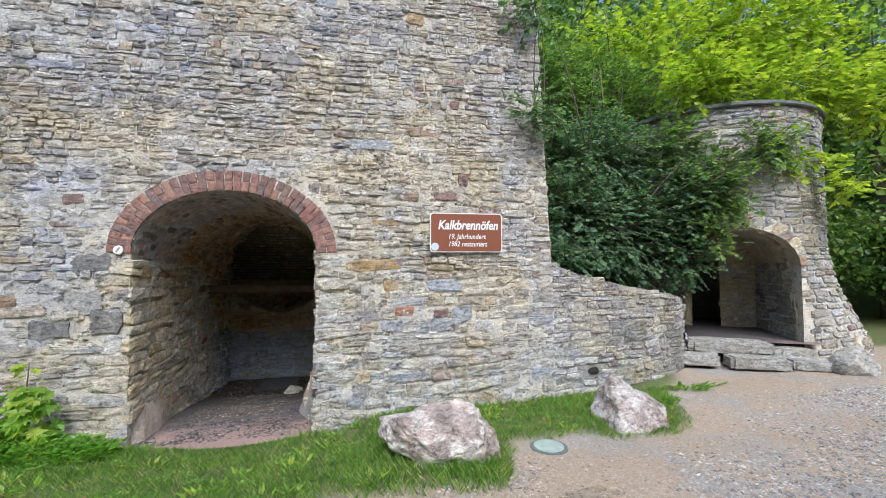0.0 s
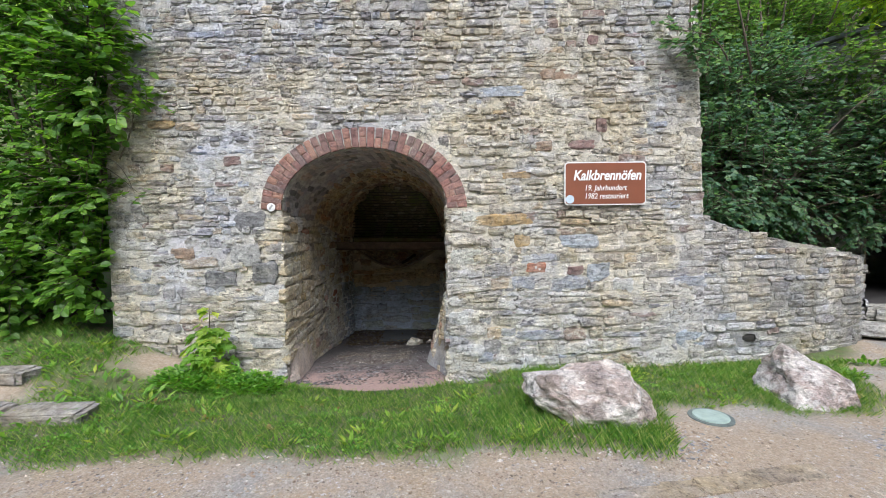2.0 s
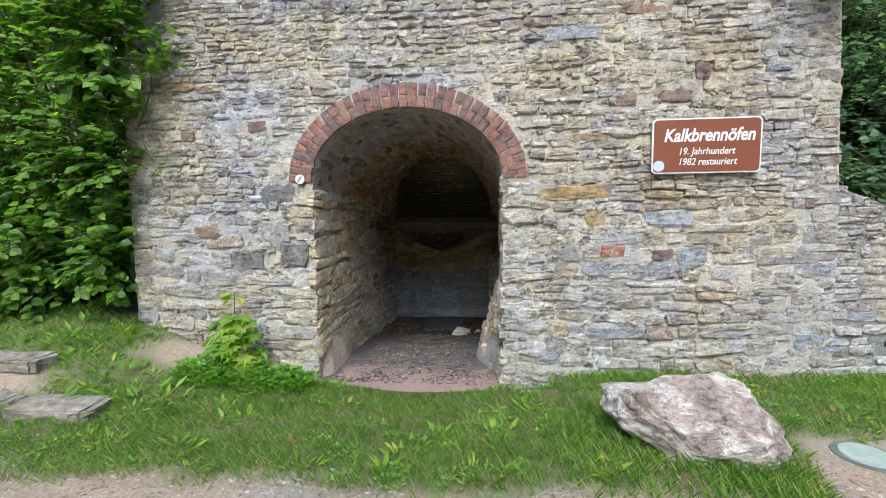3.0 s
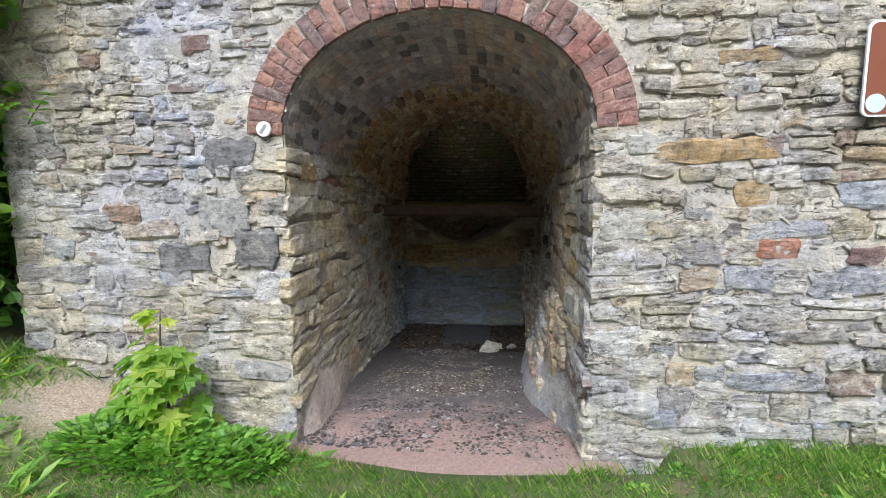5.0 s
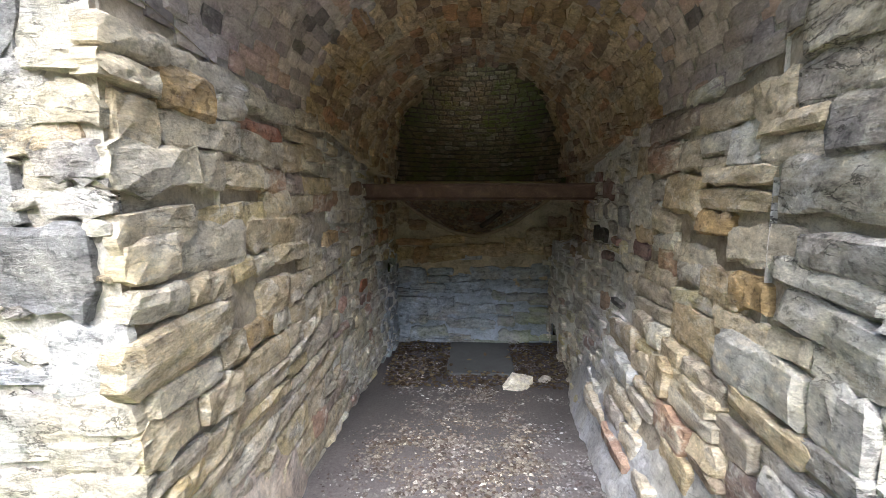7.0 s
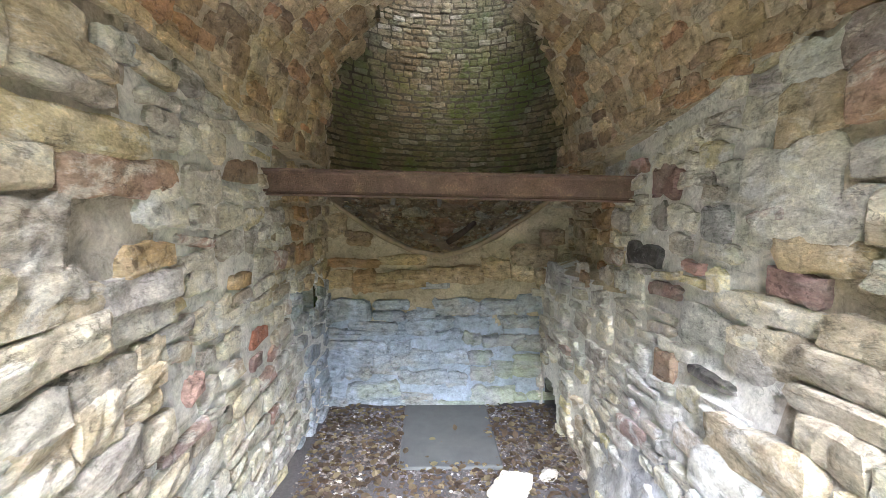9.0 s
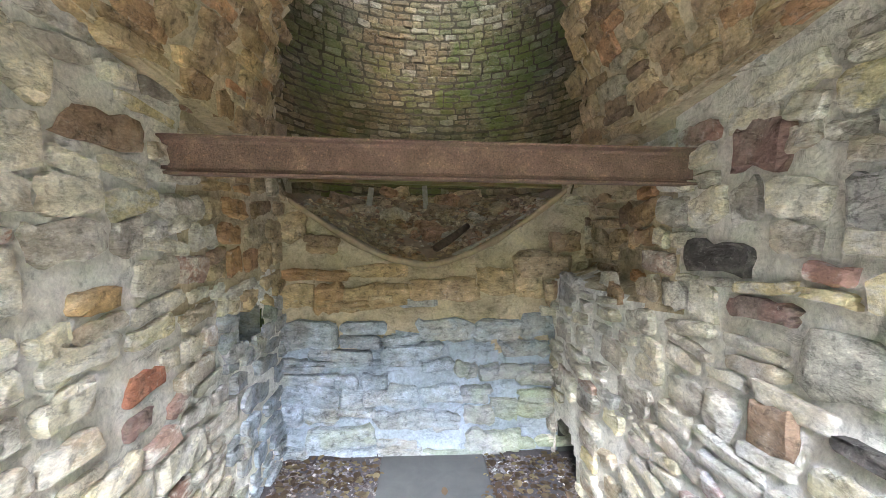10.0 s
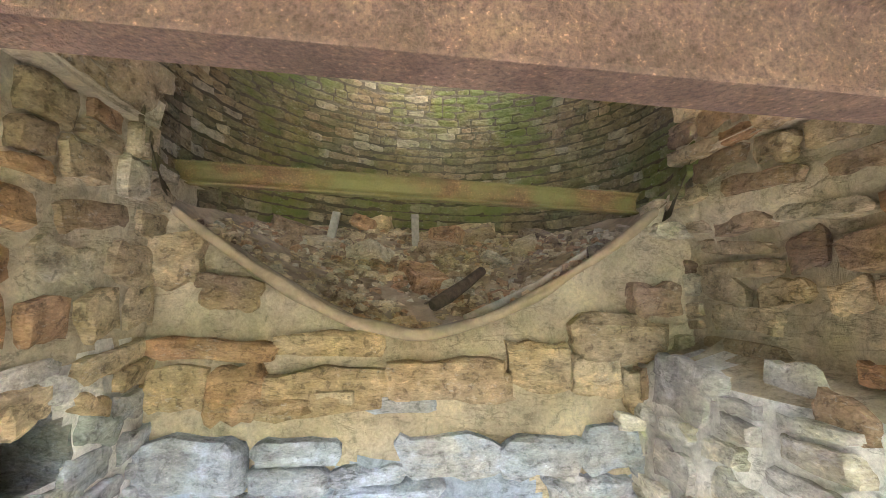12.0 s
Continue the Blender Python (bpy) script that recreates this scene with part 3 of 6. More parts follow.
def foot_out(side, y, z):
    """How far the tunnel wall bulges in at its foot, and steps in below the ledge near the end."""
    if side < 0:
        return 0.0
    k = max(0.0, 1 - max(0.0, z - floor_z(y)) / 1.15) ** 1.15
    out = (0.32 * smoothstep(5.5, 6.6, y) - 0.2 * smoothstep(7.4, 9.0, y)) * k
    return max(out, 0.13 * smoothstep(8.2, 9.1, y) * smoothstep(0.78, 0.68, z)) - 0.12 * smoothstep(8.6, 9.3, y) * smoothstep(0.70, 0.80, z) * smoothstep(1.32, 1.2, z)


def spring_z(y):
    return SPRING - 0.15 * smoothstep(5.45, 6.4, y) - 0.27 * smoothstep(7.0, 9.3, y)


def vault_half(y):
    return HALF + 0.03 * smoothstep(5.6, 6.4, y) + 0.05 * smoothstep(6.6, 8.2, y) - 0.13 * smoothstep(7.0, 9.2, y)


def shaft_r(z):
    return 1.07 + 0.30 * min(1.4, max(0.0, z - 1.3))


def side_top(y):
    return spring_z(y) + 0.03 if y < 9.5 else LEDGE


# near-black colour stands in for the shade inside the low east recess
M_RECESS_SHADE = plain("recess_shade", (0.07, 0.07, 0.065), 0.95, 0, 0.4, 12, 0.4)
ODD_EAST = [(8.25, 0.96, 0.40, 0.15, "black"), (7.63, 1.15, 0.2, 0.17, "grey"), (8.05, 1.36, 0.26, 0.17, "plum"), (7.55, 0.50, 0.30, 0.05, "black"), (7.64, 0.70, 0.40, 0.2, "pale"),
            (7.2, 0.96, 0.24, 0.12, "plum"), (7.90, 0.42, 0.2, 0.18, "brown"), (7.5, 1.37, 0.3, 0.11, "pale"), (8.0, 0.79, 0.3, 0.09, "plum"), (6.0, 0.95, 0.26, 0.15, "ochre"), (6.3, 1.21, 0.3, 0.12, "ochre")]
ODD_WEST = [(8.27, 0.47, 0.24, 0.10, "red"), (8.01, 0.83, 0.19, 0.09, "ochre"), (7.54, 0.47, 0.12, 0.10, "pink"), (8.10, 1.38, 0.42, 0.14, "brown"), (7.3, 1.03, 0.3, 0.11, "ochre"), (8.2, 0.34, 0.16, 0.09, "plum"),
            (6.3, 1.65, 0.5, 0.09, "red"), (5.75, 1.7, 0.34, 0.16, "ochre"), (6.2, 0.72, 0.34, 0.14, "ochre")]
steps_y = [FACE + i * (BACK + 0.3 - FACE) / 130 for i in range(131)]
for side, wname, label in ((-1, "wall_tunnel_west", "tunnel wall of buff and pink rubble with lime mortar"), (1, "wall_tunnel_east", "tunnel wall of limewashed grey rubble with wide mortar joints")):
    wall = tagged(empty(wname), label, "wall", kind="structure")
    ts = [i / 80 for i in range(81)]

    def inner(y, t, side=side):
        z = -0.8 + t * (side_top(y) + 0.8)
        return (side_x(side, y) + side * (0.02 * wobble(y, z, side, 1.7) - foot_out(side, y, z) + smear(y, z, side * 3.0) * (0.25 + 0.4 * smoothstep(6.6, 7.4, y)) * smoothstep(FACE, FACE + 0.1, y) + 0.012), y, z)

    y0, y1, z0, z1, mat_in = (9.00, 9.36, 0.36, 0.62, M_LIME) if side < 0 else (9.2, 9.6, -0.75, -0.24, M_RECESS_SHADE)

    def solid(y, t):
        z = inner(y, t)[2]
        return ((y - (y0 + y1) / 2) / (y1 - y0)) ** 2 + ((z - (z0 + z1) / 2) / (z1 - z0)) ** 2 > 0.20 + 0.14 * wobble(y, z, side, 7.0)

    def bed_of(y, t):
        z = inner(y, t)[2]
        if y < 7.25 + 0.2 * wobble(y, z, side, 2.0):
            return M_MORTAR_DRY
        return M_MORTAR_OCHRE if y > 8.55 + 0.2 * wobble(z, y, 3, 2.0) and z > 0.68 + 0.2 * wobble(y, z, 1, 2.5) else M_MORTAR_IN

    for bed in (M_MORTAR_DRY, M_MORTAR_IN, M_MORTAR_OCHRE):
        link_mesh("mortar_bed", grid_mesh("mortar_bed", steps_y, ts, inner, keep=lambda y, t: solid(y, t) and bed_of(y, t) is bed, flip=side > 0), bed, wall)
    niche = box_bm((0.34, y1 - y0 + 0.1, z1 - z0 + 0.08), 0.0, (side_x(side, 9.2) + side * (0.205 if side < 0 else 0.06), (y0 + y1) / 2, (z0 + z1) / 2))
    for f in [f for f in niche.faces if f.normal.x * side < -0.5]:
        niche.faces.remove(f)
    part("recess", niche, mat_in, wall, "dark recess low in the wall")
    cap = grid_mesh("ledge", [8.9, 9.3, 9.7, 10.0], [0, 1], lambda y, t, side=side: (side_x(side, y) + side * t * 0.6, y, LEDGE), flip=side < 0)
    link_mesh("ledge", cap, M_MORTAR_OCHRE, wall)
    rng = random.Random(20 + side)

    def fits(u, v, w, h):
        if v + h * 0.5 > side_top(u) + 0.05 or not clear_of(ODD_WEST if side < 0 else ODD_EAST, u, v, w, h):
            return False
        if side < 0 and 9.0 - w * 0.15 < u < 9.36 + w * 0.15 and 0.38 - h * 0.15 < v < 0.61 + h * 0.15:
            return False
        if side > 0 and 9.15 < u < 9.66 and v < -0.15:
            return False
        if side > 0 and u < 8.3 and v < floor_z(u) + 0.42 and u > 5.8 and rng.random() < 0.7:
            return False
        return FACE + w * 0.42 < u < BACK + 0.1

    dry = courses(rng, FACE, 7.35, floor_z(7) - 0.25, SPRING + 0.05, (0.08, 0.23), (0.13, 0.5), fits, start=0.1, wave=0.06)
    dry = [(u, v, w * 1.16, h * 1.2, t) for u, v, w, h, t in dry]
    st = courses(rng, 7.3, BACK + 0.1, floor_z(7) - 0.25, SPRING + 0.05, (0.07, 0.18), (0.10, 0.36), fits, wave=0.09, split=0.4)
    st = [(u, v, w * 0.93, h * 0.92, t * 2.0) for u, v, w, h, t in st if rng.random() < 0.97]
    if side < 0:
        for k in range(11):
            a = math.tau * k / 11
            st.append((9.18 + 0.235 * math.cos(a), 0.49 + 0.17 * math.sin(a), rng.uniform(0.15, 0.24), rng.uniform(0.06, 0.10), rng.uniform(-0.4, 0.1)))

    def place(u, v, side=side):
        return Vector((side_x(side, u) + side * (0.02 * wobble(u, v, side, 1.7) - foot_out(side, u, v)), u, v)), Y * side * -1, Z, X * -side

    def pick(u, v, r, side=side):
        if u > 8.75 and v > 0.8 - 0.25 * r.random():
            return M_OCHRE
        if u < FACE + 0.3 and side > 0:
            return M_FACADE
        if side < 0:
            return M_WARM if u < 7.5 - 0.3 * r.random() else (M_PALE if v > 0.6 or u < 8.9 else M_LIME)
        return M_WARM if u < 7.1 + 0.3 * r.random() and r.random() < 0.85 else M_PALE

    odd = ODD_WEST if side < 0 else ODD_EAST
    lay(wall, "stone", st, place, RUBBLE, M_WARM, 0.04, 30 + side, near=lambda u, v: abs(u - 8.0) + abs(v - 0.7) * 0.7, most=200, mats=pick, odd=[o for o in odd if o[0] > 7.2])
    lay(wall, "stone", dry, place, PACKED, M_WARM, 0.06, 34 + side, near=lambda u, v: abs(u - 6.4) + abs(v - 0.9) * 0.5, most=200, mats=pick, odd=[o for o in odd if o[0] <= 7.2])

M_SKIRT = mortar_material("plaster_foot", (0.82, 0.72, 0.62), (0.62, 0.50, 0.41), 2.0)
for side, y_end, high in ((-1, 6.9, 0.42),):
    def foot(y, t, side=side, y_end=y_end, high=high):
        fade = smoothstep(FACE - 0.1, FACE + 0.25, y) * smoothstep(y_end, y_end - 0.7, y)
        z = floor_z(y) - 0.1 + t * (high + 0.25 + 0.1 * wobble(y, 0, side, 2))
        out = (0.07 * (1 - t) ** 1.3 + 0.04 * (1 - t ** 4)) * fade + 0.015 * wobble(y, z, 1, 5) - 0.02 * t - 0.03 * (1 - fade)
        return (side_x(side, y) - side * out, y, z)
    skirt = grid_mesh("plaster_foot", [FACE + 0.03 + i * (y_end - FACE) / 40 for i in range(41)], [i / 10 for i in range(11)], foot, flip=side > 0)
    tagged(link_mesh("trim_plaster", skirt, M_SKIRT), "buff plaster foot at the base of the tunnel wall", "plaster", kind="structure")

M_PLASTER = mortar_material("pale_plaster", (0.56, 0.56, 0.56), (0.38, 0.37, 0.36), 2.5, hue=0.6)


def east_foot(y, t):
    z = floor_z(y) - 0.1 + t * (0.62 + 0.35 * wobble(y, 0, 8, 1.6))
    cover = 0.026 * smoothstep(5.5, 5.9, y) * smoothstep(8.9, 8.3, y) * (1 - t ** 2) - 0.03 * t ** 2 - 0.04 * (1 - smoothstep(5.5, 5.7, y))
    return (side_x(1, y) - foot_out(1, y, z) - cover + smear(y, z, 40.0), y, z)


skirt = grid_mesh("plaster_foot", [FACE + 0.06 + i * 0.036 for i in range(98)], [i / 26 for i in range(27)], east_foot, flip=True)
tagged(link_mesh("trim_plaster", skirt, M_PLASTER), "pale lime plaster bulging at the foot of the tunnel wall", "plaster", kind="structure")

# barrel vault: sooty brick in front, rubble behind
vault = tagged(empty("ceiling_vault"), "barrel vault of sooty brick and rubble over the tunnel", "vault", kind="structure")
APEX = SHAFT_Y - SHAFT_R


def vault_point(y, a):
    z0 = spring_z(y)
    crown = SPRING + RISE - 0.05 * smoothstep(5.5, 8.5, y) - 0.05 * smoothstep(6.85, 7.05, y)
    rough = 0.025 * wobble(y, a * 2, 9, 2.0) * smoothstep(6.8, 7.2, y)
    return Vector((CX - math.cos(a) * (vault_half(y) + rough), y, z0 + math.sin(a) * (crown - z0 + rough)))


def over_tunnel(y, a):
    p = vault_point(y, a)
    return math.hypot(p.x - CX, p.y - SHAFT_Y) > shaft_r(p.z) - 0.05 and y < SHAFT_Y


angs = [math.pi * i / 36 for i in range(37)]
ys = [FACE + 0.02 + i * (9.75 - FACE) / 76 for i in range(77)]
for m, lo, hi in ((M_MORTAR_DARK, 0, 6.95), (M_MORTAR_OCHRE, 6.95, 12)):
    bed = grid_mesh("vault_bed", ys, angs, vault_point, keep=lambda y, a: over_tunnel(y, a) and lo < y <= hi)
    link_mesh("vault_bed", bed, m, vault)
for side in (-1, 1):
    soffit = grid_mesh("soffit", ys, [0, 1], lambda y, t, side=side: (CX + side * (vault_half(y) - 0.01 + t * 0.5), y, spring_z(y) + 0.012), keep=lambda y, t: over_tunnel(y, 0), flip=side > 0)
    link_mesh("soffit", soffit, M_MORTAR_OCHRE, vault)


def place_vault(u, v):
    """u along the tunnel, v along the arc."""
    a = v / 1.35
    p = vault_point(u, a)
    q = vault_point(u, a + 0.01)
    t = (q - p).normalized()
    n = t.cross(Y)
    mid = Vector((CX, u, SPRING))
    if n.dot(mid - p) < 0:
        n = -n
    return p, Y, t, n


rng = random.Random(41)
vs, fs = [], []
arc_len = math.pi * 1.35


def vault_fits(u, v, w, h):
    return 0.02 < v < arc_len - 0.02 and over_tunnel(u - w * 0.3, v / 1.35) and FACE + 0.005 + w * 0.5 < u


brick_lay = []
v = 0.06
while v < arc_len - 0.03:
    u = FACE + rng.choice((0.0, -0.065))
    while u < 6.95:
        w = rng.choice((0.13, 0.13, 0.25)) if u > FACE else 0.13
        if vault_fits(u + w / 2, v, w, 0.07) and rng.random() > 0.03:
            brick_lay.append((u + w / 2, v, w * 0.92, 0.083, rng.uniform(-0.02, 0.02)))
        u += w
    v += 0.098
rub = courses(rng, 6.95, 9.7, 0.02, arc_len, (0.06, 0.15), (0.10, 0.34), vault_fits)
lay(vault, "brick", brick_lay, place_vault, BRICKS, M_SOOT, 0.030, 42, most=0)
lay(vault, "stone", rub, place_vault, RUBBLE, M_OCHRE, 0.04, 43, most=0)

# round shaft, open to the sky
shaft = tagged(empty("wall_shaft"), "round kiln shaft of small mossy rubble courses, open above", "wall", kind="structure")


def shaft_open(a, z):
    r = shaft_r(z)
    x, y = r * math.sin(a), SHAFT_Y - r * math.cos(a)
    if y > SHAFT_Y - 0.3 or abs(x) >= vault_half(y):
        return False
    return z < spring_z(y) + (2.58 - spring_z(y)) * math.sqrt(1 - (x / vault_half(y)) ** 2)


def shaft_point(a, z):
    r = shaft_r(z) + 0.012 * wobble(a * 2, z, 4, 2.0)
    return Vector((CX + r * math.sin(a), SHAFT_Y - r * math.cos(a), z))


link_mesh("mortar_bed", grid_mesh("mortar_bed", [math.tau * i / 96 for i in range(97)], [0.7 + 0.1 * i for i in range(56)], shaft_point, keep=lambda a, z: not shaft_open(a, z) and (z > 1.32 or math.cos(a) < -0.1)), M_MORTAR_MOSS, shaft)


def place_shaft(u, v):
    a = u / SHAFT_R
    return shaft_point(a, v), Vector((math.cos(a), math.sin(a), 0)), Z, Vector((-math.sin(a), math.cos(a), 0))


rng = random.Random(51)
st = courses(rng, 0, math.tau * SHAFT_R, 0.9, 6.2, (0.055, 0.085), (0.07, 0.2), lambda u, v, w, h: not shaft_open(u / SHAFT_R, v - 0.06) and (v > 1.4 or math.cos(u / SHAFT_R) < -0.1), wave=0.02, split=0)
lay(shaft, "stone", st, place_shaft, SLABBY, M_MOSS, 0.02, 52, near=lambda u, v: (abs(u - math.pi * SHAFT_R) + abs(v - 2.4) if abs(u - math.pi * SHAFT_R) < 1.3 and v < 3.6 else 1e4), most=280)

# low end wall with its sagging lip
wall_back = tagged(empty("wall_back"), "end wall of lime-covered flat stones below a sagging ledge", "wall", kind="structure")


def lip(x):
    return 0.79 + 0.52 * min(1.1, abs(x - CX + 0.05)) ** 1.6 + 0.015 * wobble(x, 0, 3, 5)


def back_point(x, t):
    z = -0.8 + t * (lip(x) + 0.8)
    return (x, BACK + 0.03 * wobble(x, t * 2, 7, 2) + 1.2 * smear(x, z, 30.0) + 0.014, z)


def ochre_bed(x, t):
    z = -0.8 + t * (lip(x) + 0.8)
    return z > 0.22 + 0.25 * wobble(x, z, 4, 2.2) + 0.08 * wobble(x, z, 2, 9.0)


xs = [CX - 1.06 + 2.36 * i / 84 for i in range(85)]
link_mesh("mortar_bed", grid_mesh("mortar_bed", xs, [i / 60 for i in range(61)], back_point, keep=lambda x, t: not ochre_bed(x, t)), M_MORTAR_LIME, wall_back)
link_mesh("mortar_bed", grid_mesh("mortar_bed", xs, [i / 60 for i in range(61)], back_point, keep=ochre_bed), M_MORTAR_OCHRE, wall_back)


def back_fits(u, v, w, h):
    return v + h * 0.55 < min(lip(u - w * 0.36), lip(u + w * 0.36)) and -1.05 < u - CX < 1.2


rng = random.Random(61)
st = courses(rng, CX - 1.03, CX + 1.2, -0.72, 1.4, (0.07, 0.20), (0.12, 0.46), back_fits, wave=0.16, split=0.4)
st = [(u, v, w * 1.12, h * 1.14, t) for u, v, w, h, t in st if rng.random() < (0.88 if v < 0.3 else 0.78)]
lay(wall_back, "stone", st, lambda u, v: (Vector((u, BACK - 0.01, v)), X, Z, -Y), RUBBLE, M_LIME, 0.085, 62, near=lambda u, v: v, most=300,
    mats=lambda u, v, r: M_OCHRE if v > 0.40 + 0.22 * r.random() + 0.12 * math.sin(u * 4) else (M_GREEN if u > CX + 0.15 and v < 0.1 else (M_PALE if u > CX + 0.2 and r.random() < 0.5 else M_LIME)))

# earth in the hearth above the lip
m_earth = plain("hearth_earth", (0.33, 0.25, 0.17), 0.95, 0, 0.5, 9, 0.8)
hearth = grid_mesh("hearth_floor", xs, [i / 20 for i in range(21)], lambda x, t: (x * (1 + 0.0 * t), BACK - 0.01 + t * 1.75, lip(x) + (1.38 - lip(x)) * smoothstep(0.0, 0.9, t) + 0.05 * wobble(x, t * 2, 1, 3)))
tagged(link_mesh("hearth_floor", hearth, m_earth), "brown earth and rubble heaped in the hearth", "earth", kind="structure")

# tunnel floor
m_floor, nt, b = material("tunnel_floor_earth")
pos = position(nt)
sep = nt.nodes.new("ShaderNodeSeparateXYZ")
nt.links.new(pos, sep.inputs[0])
# base colour runs along y, pinkish at the mouth and darker further in
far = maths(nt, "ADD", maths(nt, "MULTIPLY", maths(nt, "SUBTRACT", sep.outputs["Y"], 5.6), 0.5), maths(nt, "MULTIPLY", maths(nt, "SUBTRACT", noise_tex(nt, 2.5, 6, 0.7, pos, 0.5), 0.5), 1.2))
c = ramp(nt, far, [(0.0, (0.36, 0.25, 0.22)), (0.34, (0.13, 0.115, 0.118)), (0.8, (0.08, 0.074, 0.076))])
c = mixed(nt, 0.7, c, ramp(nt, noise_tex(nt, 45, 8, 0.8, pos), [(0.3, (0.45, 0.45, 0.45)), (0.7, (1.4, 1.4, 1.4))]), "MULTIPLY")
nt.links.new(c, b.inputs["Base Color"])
b.inputs["Roughness"].default_value = 0.92
bump(nt, b, noise_tex(nt, 40, 8, 0.8, pos), 0.7, 0.02)
fxs = [CX - 1.25 + 2.5 * i / 30 for i in range(31)]
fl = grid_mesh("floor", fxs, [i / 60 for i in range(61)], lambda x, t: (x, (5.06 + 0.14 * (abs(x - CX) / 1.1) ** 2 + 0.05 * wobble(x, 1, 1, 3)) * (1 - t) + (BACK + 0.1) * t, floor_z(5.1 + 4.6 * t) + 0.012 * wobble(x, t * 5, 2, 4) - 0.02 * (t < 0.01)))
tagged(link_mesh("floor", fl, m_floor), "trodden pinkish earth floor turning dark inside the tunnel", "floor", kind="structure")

lay(wall_front, "stone", stones, on_front, RUBBLE, M_FACADE, 0.037, 12, near=lambda u, v: abs(u + 1.15) * 0.7 + abs(v - 1.0), most=300, odd=ODD_FRONT)
lay(wall_front, "stone", chips, on_front, SMALL, M_FACADE, 0.034, 13)

# ---- unseen kiln body round the tunnel and shaft, added to shut out the sky ----
body = tagged(empty("wall_body"), "unseen rubble side walls and top of the lime kiln, added to block sky light", "wall", kind="structure")
for side, fn in ((-1, left_edge), (1, right_edge)):
    sheet = grid_mesh("side_wall", [FACE + 0.5 + i * 0.5 for i in range(14)], [-0.8, 0.4, 1.2, 2.6, 4.0, 4.6, 5.4, TOP], lambda y, z, fn=fn, side=side: (fn(z), y, z), flip=side < 0)
    link_mesh("side_wall", sheet, M_MORTAR, body)
link_mesh("rear_wall", mesh_of("rear_wall", [(-4.33, 12.0, -0.8), (3.1, 12.0, -0.8), (2.9, 12.0, TOP), (-3.4, 12.0, TOP)], [(0, 1, 2, 3)]), M_MORTAR, body)
# unseen top plate, its opening narrowed to cut daylight down the shaft
ring_in = [(CX + 0.5 * math.sin(math.tau * i / 48), SHAFT_Y - 0.5 * math.cos(math.tau * i / 48), TOP) for i in range(48)]
ring_out = []
for i in range(48):
    a = math.tau * i / 48
    d = (math.sin(a), -math.cos(a))
    k = min((abs(((2.9 if d[0] > 0 else -3.4) - CX) / d[0]) if abs(d[0]) > 1e-6 else 99), (abs(((12.0 if d[1] > 0 else FACE) - SHAFT_Y) / d[1]) if abs(d[1]) > 1e-6 else 99))
    ring_out.append((CX + d[0] * k, SHAFT_Y + d[1] * k, TOP))
link_mesh("top_slab", mesh_of("top_slab", ring_in + ring_out, [(i, (i + 1) % 48, 48 + (i + 1) % 48, 48 + i) for i in range(48)]), M_MORTAR, body)

# second unseen plate stops sky leaking in at the corners
roof_x, roof_y = [-4.2 + 0.3 * i for i in range(25)], [FACE + 0.02 + 0.3 * i for i in range(23)]
link_mesh("top_fill", grid_mesh("top_fill", roof_x, roof_y, lambda x, y: (x, y, TOP + 0.012), keep=lambda x, y: math.hypot(x - CX, y - SHAFT_Y) > 1.3), M_MORTAR, body)

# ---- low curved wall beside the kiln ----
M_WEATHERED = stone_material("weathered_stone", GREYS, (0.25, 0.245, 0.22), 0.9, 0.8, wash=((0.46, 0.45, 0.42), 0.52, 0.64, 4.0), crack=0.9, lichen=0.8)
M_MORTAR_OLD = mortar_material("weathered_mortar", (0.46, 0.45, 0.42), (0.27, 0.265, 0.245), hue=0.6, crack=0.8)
low_wall = tagged(empty("wall_low"), "low curved retaining wall of grey rubble with a sloping top", "wall", kind="structure")
LOW = [(3.02, 5.44), (3.5, 5.52), (4.3, 5.68), (5.1, 5.90), (5.7, 6.12), (6.12, 6.42), (6.3, 6.9), (6.34, 7.6)]
LEN = [0.0]
for (xa, ya), (xb, yb) in zip(LOW, LOW[1:]):
    LEN.append(LEN[-1] + math.hypot(xb - xa, yb - ya))


def low_at(u):
    u = min(max(u, 0.0), LEN[-1] - 1e-4)
    i = max(k for k in range(len(LEN)) if LEN[k] <= u)
    t = (u - LEN[i]) / (LEN[i + 1] - LEN[i])
    (xa, ya), (xb, yb) = LOW[i], LOW[i + 1]
    d = Vector((xb - xa, yb - ya, 0)).normalized()
    return Vector((xa + (xb - xa) * t, ya + (yb - ya) * t, 0)), d, Vector((d.y, -d.x, 0))


def low_top(u):
    return 1.78 - 0.27 * min(u, 1.0) - 0.16 * max(0.0, min(u - 1.0, 3.0)) + 0.02 * wobble(u, 0, 0, 3)


us = [LEN[-1] * i / 50 for i in range(51)]
link_mesh("mortar_bed", grid_mesh("mortar_bed", us, [i / 10 for i in range(11)], lambda u, t: tuple(low_at(u)[0] + Z * (-0.5 + t * (low_top(u) + 0.5)))), M_MORTAR_OLD, low_wall)
link_mesh("coping", grid_mesh("coping", us, [0, 0.5, 1], lambda u, t: tuple(low_at(u)[0] - low_at(u)[2] * t * 0.42 + Z * (low_top(u) + 0.03 * wobble(u, t, 0, 6)))), M_MORTAR_DRY, low_wall)
rng = random.Random(71)
